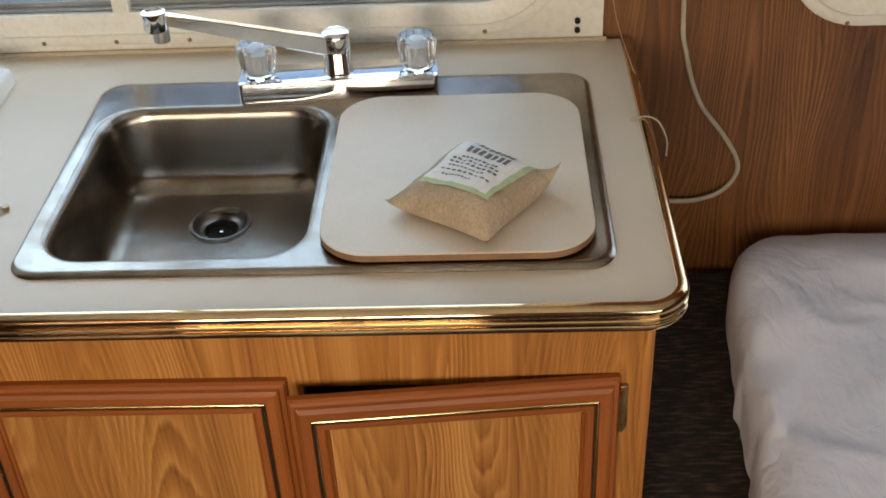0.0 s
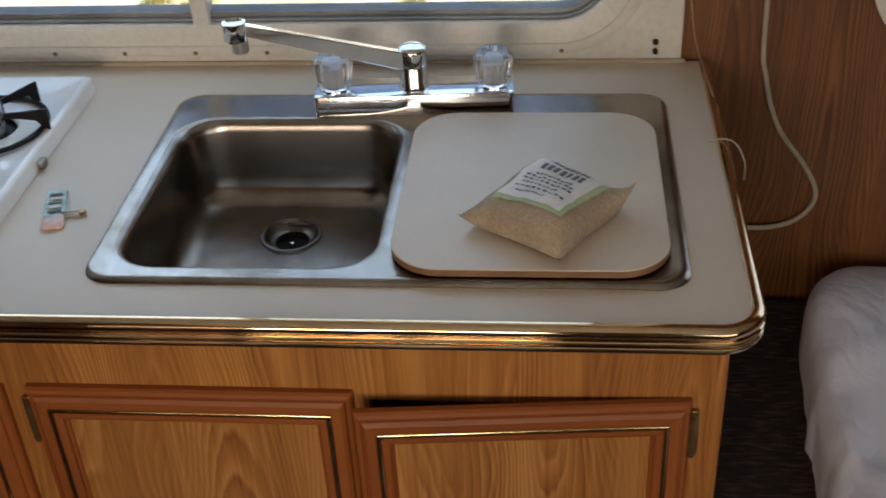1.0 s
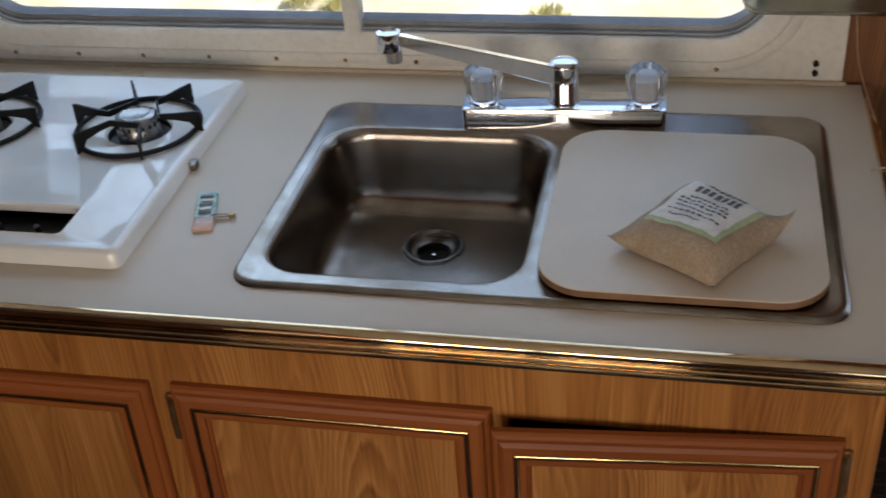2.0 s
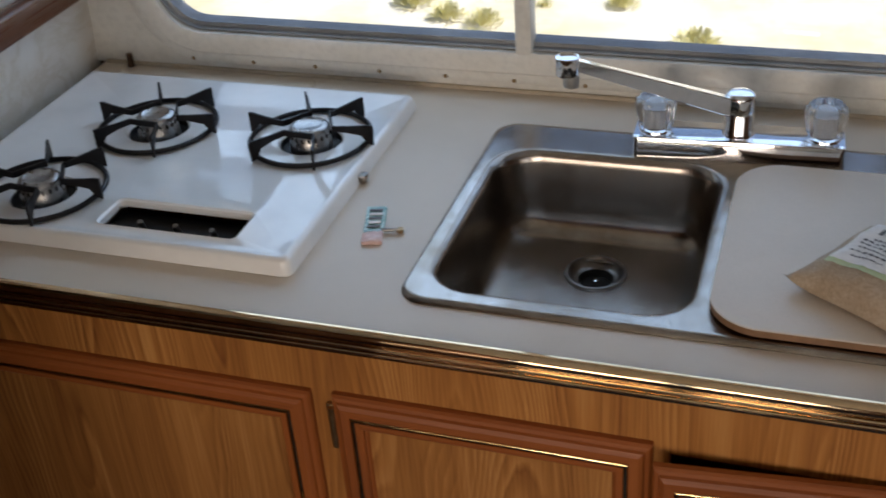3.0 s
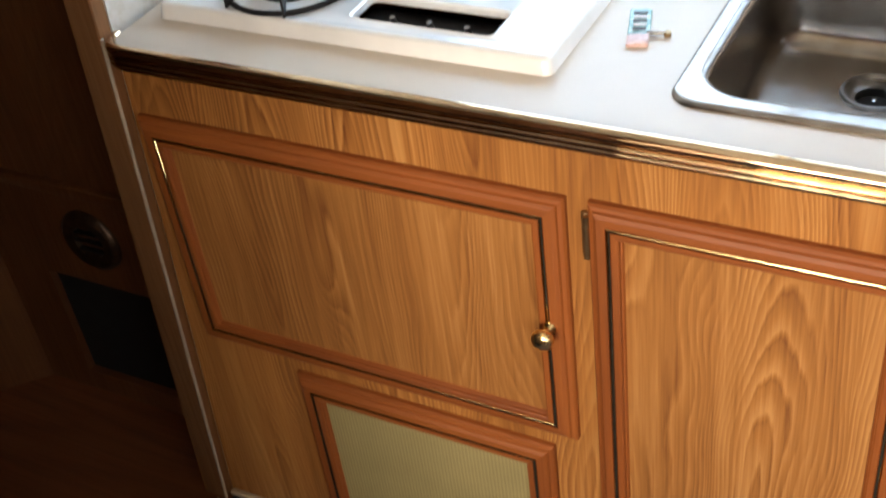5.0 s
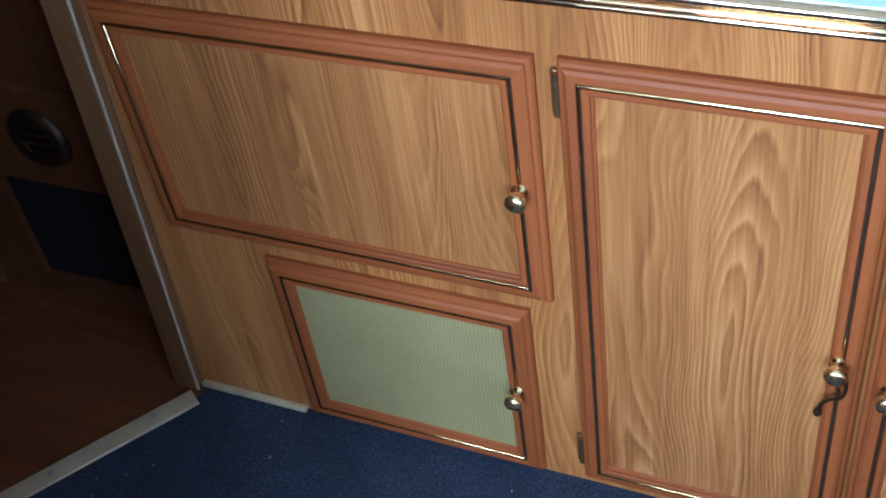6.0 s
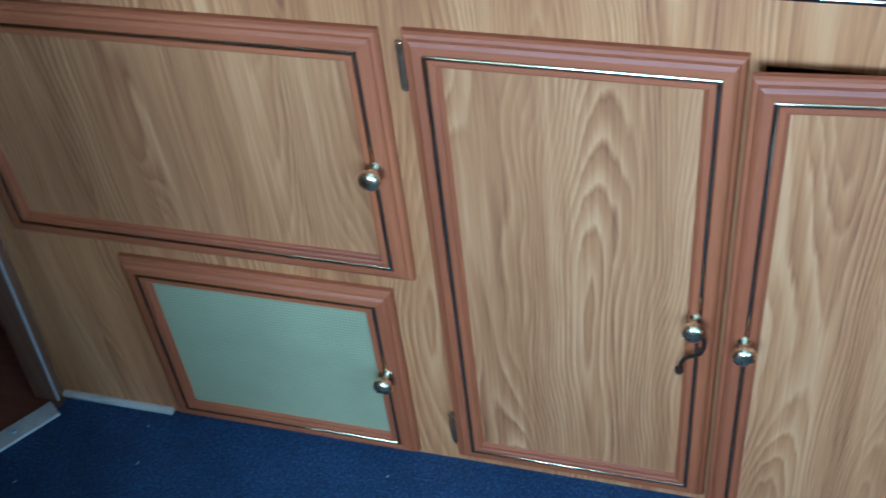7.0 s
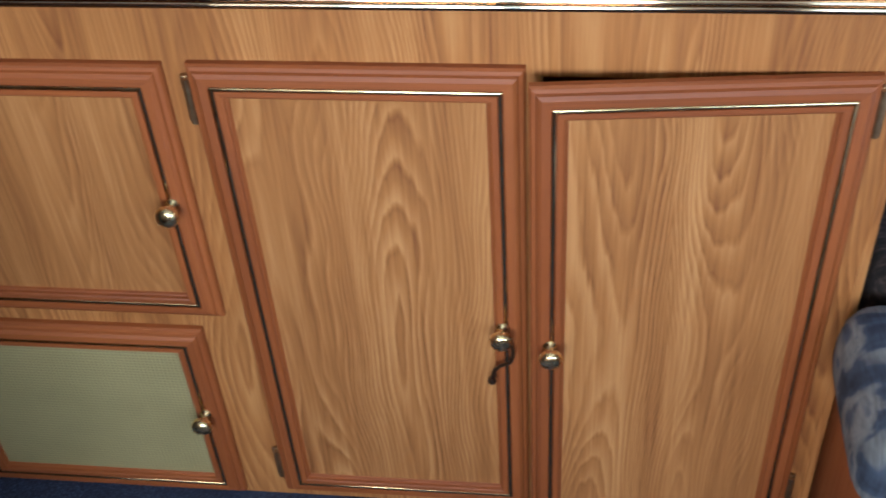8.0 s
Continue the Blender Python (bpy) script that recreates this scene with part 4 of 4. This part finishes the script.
bb = bmesh.new()
N = 30
for top in (True, False):
    g = [[bb.verts.new(bag_point(-1 + 2 * i / N, -1 + 2 * j / N, top)) for j in range(N + 1)] for i in range(N + 1)]
    for i in range(N):
        for j in range(N):
            bb.faces.new((g[i][j], g[i + 1][j], g[i + 1][j + 1], g[i][j + 1]))
bmesh.ops.remove_doubles(bb, verts=bb.verts, dist=0.0003)
part("sack", bb, BURLAP, bag, "", 80)


def bag_patch(u0, u1, v0, v1, lift, nu=10, nv=10):
    b = bmesh.new()
    lo = [[b.verts.new(bag_point(u0 + (u1 - u0) * i / nu, v0 + (v1 - v0) * j / nv, True, lift)) for j in range(nv + 1)] for i in range(nu + 1)]
    for i in range(nu):
        for j in range(nv):
            b.faces.new((lo[i][j], lo[i + 1][j], lo[i + 1][j + 1], lo[i][j + 1]))
    return b


part("label_border", bag_patch(-0.68, 0.72, -0.60, 0.80, 0.0009, 16, 16), GREEN, bag, "green border of the printed label", 80)
lab = part("label", bag_patch(-0.66, 0.62, -0.51, 0.79, 0.0016, 16, 16), PAPER, bag, "white printed paper label", 80)
for u0, u1, v0, v1 in ((-0.34, 0.40, 0.62, 0.78), (-0.44, 0.44, 0.36, 0.54), (-0.40, 0.36, 0.20, 0.25), (-0.52, 0.46, 0.09, 0.14), (-0.50, 0.50, -0.02, 0.03), (-0.44, 0.30, -0.13, -0.09), (-0.52, 0.52, -0.24, -0.20), (-0.40, 0.20, -0.36, -0.32)):
    nbar = 7 if v1 - v0 > 0.08 else 9
    for k in range(nbar):
        wdt = (u1 - u0) / nbar
        part("print_bar", bag_patch(u0 + wdt * (k + 0.12), u0 + wdt * (k + 0.78 + 0.1 * math.sin(3 * k)), v0, v1, 0.0022, 2, 2), INK, lab)

packet = thing("foil_packet", "small teal and pink foil packet lying on the counter", "packet", (-0.477, 0.190, CZ), 16.0)


def crumpled(x0, x1, y0, y1, z0, z1, seed, amount):
    """A small foil pouch with pressed-in sides and an uneven, puckered top."""
    b = box(x0, x1, y0, y1, z0, z1, 0.0012, 1)
    bmesh.ops.subdivide_edges(b, edges=[e for e in b.edges if e.calc_length() > 0.004], cuts=6, use_grid_fill=True)
    for v in b.verts:
        k = noise.noise(Vector((v.co.x * 160 + seed, v.co.y * 130, v.co.z * 60)))
        if v.co.z > z0 + 0.001:
            v.co += Vector((0.5 * amount * k, 0.4 * amount * k, amount * k))
    return b


part("sleeve", crumpled(-0.0125, 0.0125, -0.018, 0.042, 0.0003, 0.0050, 2.0, 0.0011), TEAL, packet)
part("end", crumpled(-0.0126, 0.0118, -0.041, -0.0185, 0.0003, 0.0060, 7.0, 0.0022), PINK, packet, "pink end of the packet")
for k in range(5):
    part("print_bar", box(-0.008 + 0.001 * (k % 2), 0.008, -0.010 + 0.0095 * k, -0.0055 + 0.0095 * k, 0.0058, 0.0064), PAPER if k % 2 else INK, packet)
fit_ = thing("small_fitting", "tiny metal pin lying beside the packet", "hardware", (-0.4535, 0.181, CZ), 12)
part("pin", cyl((-0.011, 0, 0.004), (0.011, 0.001, 0.004), 0.0028, 0.0022, 12), DULL, fit_)
part("head", lathe(((0.0, 0.0), (0.0042, 0.0005), (0.0042, 0.0055), (0.0, 0.006)), (0.012, 0.001, 0.0003), 12), ANTIQUE, fit_)
slip = box(-0.030, 0.030, -0.012, 0.012, 0, 0.0012)
bmesh.ops.transform(slip, matrix=pose(-0.742, 0.548, CZ + 0.002, 0, 0, 22), verts=slip.verts)
solid("card_slip", slip, CARD, "small tan card slip behind the cooktop", "card")
solid("wall_plug", cyl((-1.045, WALL - 0.022, CZ + 0.001), (-1.045, WALL - 0.022, CZ + 0.022), 0.006, 0.004, 12), BRONZE, "small dark plug standing at the wall foot", "plug")
for z in (0.912, 0.926):
    o = solid("screw_hole", cyl((0.247, WALL - 0.0135, z + 0.004), (0.247, WALL - 0.0085, z + 0.004), 0.0040, None, 12), HOLE_SHADE, "dark screw hole in the wall board", "hole")

# ---- rail on the partition ----
rail = thing("wall_rail", "dark red wooden rail on a scrolled bracket", "rail")
loops = []
for y in (0.138, WALL - 0.010):
    loops.append([(x, y, z) for x, z in round_rect(-1.101, -1.075, 1.026, 1.073, 0.008, 4)])
part("bar", loft(loops, None, True, True), DARKWOOD, rail, "", 40)
sil = [(y + 0.012, z) for y, z in ((0.064, 1.26), (0.068, 1.040), (0.078, 1.020), (0.098, 1.026), (0.124, 1.021), (0.140, 1.025), (0.145, 1.040), (0.136, 1.056), (0.140, 1.074), (0.126, 1.090), (0.112, 1.115), (0.106, 1.145), (0.104, 1.26))]
part("bracket", loft([[(x, y, z) for y, z in sil] for x in (-1.115, -1.068)], None, True, True), DARKWOOD, rail, "scrolled wooden bracket", 30)
part("spacer", box(-1.115, -1.1005, 0.50, 0.54, 1.035, 1.065), DARKWOOD, rail)

# ---- clear holder beside the window ----
holder = thing("plastic_holder", "clear grey-green plastic holder mounted over the window corner", "holder", (0.255, 0.530, 1.036), 0)
loops = []
for off, h in ((0.012, 0.0), (0.004, 0.003), (0.0, 0.012), (0.0, 0.150), (0.003, 0.152), (0.004, 0.148), (0.0045, 0.014), (0.008, 0.006), (0.014, 0.004)):
    loops.append([(x, y, h) for x, y in round_rect(-0.114 + off, 0.114 - off, -0.042 + off, 0.042 - off, max(0.004, 0.026 - off), 8)])
part("body", loft(loops, None, True, True), SMOKE, holder, "", 50)
loops = [[(x, y, h) for x, y in round_rect(-0.114 - off, 0.114 + off, -0.042 - off, 0.042 + off, 0.026 + off, 8)] for off, h in ((0.0004, 0.132), (0.003, 0.134), (0.003, 0.148), (0.0004, 0.150))]
part("rim", loft(loops), ALMOND, holder, "yellowed rim")
for kx in (-0.07, 0.07):
    part("bracket", box(kx - 0.008, kx + 0.008, 0.0425, 0.0455, 0.010, 0.120, 0.001, 1), ALMOND, holder)

# ---- cords ----
solid("power_cord", tube([(0.392, WALL - 0.006, 1.30), (0.394, WALL - 0.006, 0.955), (0.404, WALL - 0.006, 0.870), (0.428, WALL - 0.006, 0.795), (0.470, WALL - 0.006, 0.735), (0.494, WALL - 0.006, 0.690),
                          (0.491, WALL - 0.007, 0.660), (0.468, WALL - 0.010, 0.636), (0.430, WALL - 0.012, 0.625), (0.384, WALL - 0.016, 0.628), (0.315, WALL - 0.02, 0.632)], 0.0037, 10), CORD, "off-white power cord hanging on the wood wall", "cord")
solid("thin_wire", tube([(0.288, WALL - 0.012, 1.02), (0.298, 0.575, 0.945), (0.310, 0.52, 0.912), (0.3195, 0.45, 0.898), (0.3245, 0.36, 0.890), (0.3250, 0.27, 0.884)], 0.0008, 6), TWINE, "thin tan wire running along the counter edge", "cord")
solid("thin_wire", tube([(0.298, 0.355, CZ + 0.002), (0.316, 0.358, CZ + 0.005), (0.331, 0.350, CZ + 0.002), (0.340, 0.330, CZ - 0.012), (0.338, 0.312, CZ - 0.026)], 0.0011, 6), CORD, "short loop of off-white wire at the counter edge", "cord")

# ---- bench and bedding ----
bench = thing("bench_seat", "wooden bench with a blue patterned seat cushion", "bench")
part("bench_side", box(0.300, 0.316, -0.200, WALL - 0.004, FLOOR, 0.345, 0.002), STAIN_V, bench, "red-brown wooden bench side")
part("bench_front", box(0.316, 2.10, -0.200, -0.184, FLOOR, 0.345, 0.002), BROWNPLY, bench, "red-brown wooden bench front")
part("bench_top", box(0.300, 2.10, -0.200, WALL - 0.004, 0.345, 0.356), BROWNPLY, bench)


def cushion(x0, x1, y0, y1, z0, z1, r, seg=10, sag=0.006):
    b = box(x0, x1, y0, y1, z0, z1, r, 5)
    bmesh.ops.subdivide_edges(b, edges=[e for e in b.edges if e.calc_length() > 0.1], cuts=8, use_grid_fill=True)
    for v in b.verts:
        k = noise.noise(Vector((v.co.x * 6, v.co.y * 6, v.co.z * 6)))
        v.co += Vector((0.4, 0.6, 1.0)) * sag * k
    return b


part("front_cushion", cushion(0.259, 2.08, -0.245, 0.006, 0.3565, 0.485, 0.050), CLOTH, bench, "blue and grey banded seat cloth", 70)
part("rear_cushion_top", cushion(0.302, 2.08, 0.016, WALL - 0.012, 0.356, 0.498, 0.020, 10, 0.003), RIBBED, bench, "ribbed cushion top with its shade put into the dark colour", 70)

bed = bmesh.new()
NU, NV = 110, 80
grid = []
for i in range(NU + 1):
    row = []
    for j in range(NV + 1):
        u, v = i / NU, j / NV
        # across the edge: up the side, round the shoulder and over the top
        side_h = 0.105
        s = u * 1.35
        if s < side_h:
            x, z = 0.0, 0.500 + s
        else:
            x, z = s - side_h, 0.500 + side_h
        rnd = 0.045
        if abs(s - side_h) < rnd * 0.785:
            a = (s - side_h) / (rnd * 0.785) * radians(45) + radians(45)
            x, z = rnd - rnd * math.cos(a), 0.500 + side_h - rnd + rnd * math.sin(a)
        y = -0.34 + v * (WALL - 0.016 + 0.34)
        edge = 0.424 + 0.060 * max(0.0, (y + 0.02) / 0.60) + 0.003 * math.sin(9 * y + 0.5) + 0.050 * max(0.0, (y - 0.42) / 0.165) ** 2
        back_drop = 0.050 * max(0.0, (y - 0.42) / 0.17) ** 2
        f1 = noise.noise(Vector((x * 5 + 3, y * 7, z * 5)))
        f2 = noise.noise(Vector((x * 16, y * 5 + x * 9, 4.0)))
        ridge = abs(noise.noise(Vector((x * 4.5 - y * 3.2, y * 1.6 + x * 2.0, 8.0))))
        crease = abs(noise.noise(Vector((x * 11 + y * 6, y * 4 - x * 5, 2.5))))
        fold = 0.006 * f1 + 0.003 * f2 - 0.020 * max(0.0, 0.16 - ridge) / 0.16 * 0.5 + 0.006 * max(0.0, 0.12 - crease) / 0.12
        fold *= 1 - 0.8 * max(0.0, min(1.0, (y - 0.40) / 0.15))
        drape = 0.004 * noise.noise(Vector((y * 17, 3.0, s * 3))) * max(0.0, 1 - s / 0.22)
        row.append(bed.verts.new((edge + x + fold * 0.7 + drape, y, max(0.4995, 0.500 + (z - 0.500) * (1 - back_drop / 0.105) + fold * (0.3 if s < 0.02 else 1.0)))))
    grid.append(row)
for i in range(NU):
    for j in range(NV):
        bed.faces.new((grid[i][j], grid[i + 1][j], grid[i + 1][j + 1], grid[i][j + 1]))
ret = bmesh.ops.extrude_face_region(bed, geom=bed.faces[:])
for v in ret["geom"]:
    if isinstance(v, bmesh.types.BMVert):
        v.co += Vector((0.012, 0, -0.012 if v.co.z > 0.53 else 0))
solid("bed_sheet", bed, SHEET, "rumpled white cotton bedding piled on the bench", "bedding", smooth=80)

# ---- lint on the carpet ----
lint = bmesh.new()
q = random.Random(9)
for k in range(26):
    lx, ly = q.uniform(-1.25, -0.3), q.uniform(-0.42, -0.02)
    a, ln = q.uniform(0, 3.1), q.uniform(0.002, 0.006)
    tube([(lx, ly, FLOOR + 0.0015), (lx + ln * 0.5 * math.cos(a), ly + ln * 0.5 * math.sin(a), FLOOR + 0.0028), (lx + ln * math.cos(a + 0.6), ly + ln * math.sin(a + 0.6), FLOOR + 0.0015)], 0.0006, 5, lint, 2)
solid("lint", lint, CARD, "tiny white specks of lint on the carpet", "lint", kind="stuff")

# ---- outside ----
gr = bmesh.new()
bmesh.ops.create_grid(gr, x_segments=60, y_segments=60, size=1)
for v in gr.verts:
    x, y = v.co.x, v.co.y
    v.co = Vector((400 * x * abs(x), 400 * y * abs(y), -0.78 + 0.10 * noise.noise(Vector((x * 30, y * 30, 0)))))
solid("ground", gr, DRYGROUND, "pale sunlit dry grass ground outside the window", "ground", kind="structure", smooth=60)

rnd = random.Random(5)


def bush_mesh(seed, r, count):
    """A low tussock: thin blades and small leaves on short twigs, with gaps."""
    q = random.Random(seed)
    b = bmesh.new()
    for k in range(count):
        a, e2 = q.uniform(0, 2 * math.pi), q.uniform(0.05, 1.45)
        rr = r * q.uniform(0.35, 1.0)
        tip = Vector((math.cos(a) * math.cos(e2), math.sin(a) * math.cos(e2), math.sin(e2) * 0.8)) * rr
        base = tip * q.uniform(0.45, 0.8) + Vector((0, 0, -0.01))
        sd = Vector((-math.sin(a), math.cos(a), q.uniform(-0.5, 0.5))).normalized() * r * q.uniform(0.018, 0.04)
        m2 = (tip + base) / 2
        vs = [b.verts.new(p) for p in (base, m2 + sd, tip, m2 - sd)]
        b.faces.new(vs)
    for k in range(9):
        a, e2 = q.uniform(0, 2 * math.pi), q.uniform(0.4, 1.4)
        tip = Vector((math.cos(a) * math.cos(e2), math.sin(a) * math.cos(e2), math.sin(e2) * 0.8)) * r * 0.8
        cyl((0, 0, -0.05), tip, r * 0.02, r * 0.006, 5, b)
    return mesh_of(b, LEAF)


BUSH = [bush_mesh(k, 0.30, 800) for k in range(4)]
for k in range(140):
    o = new("bush", BUSH[k % 4])
    bx, by = rnd.uniform(-6.0, 3.0), rnd.uniform(3.0, 9.5)
    sc = rnd.uniform(0.2, 0.6)
    o.matrix_world = Matrix.Translation((bx, by, -0.80)) @ Matrix.Rotation(rnd.uniform(0, 6.3), 4, "Z") @ Matrix.Scale(sc, 4)
    tagged(o, "low yellow-green bush on dry ground", "bush", "bushes outside the window")
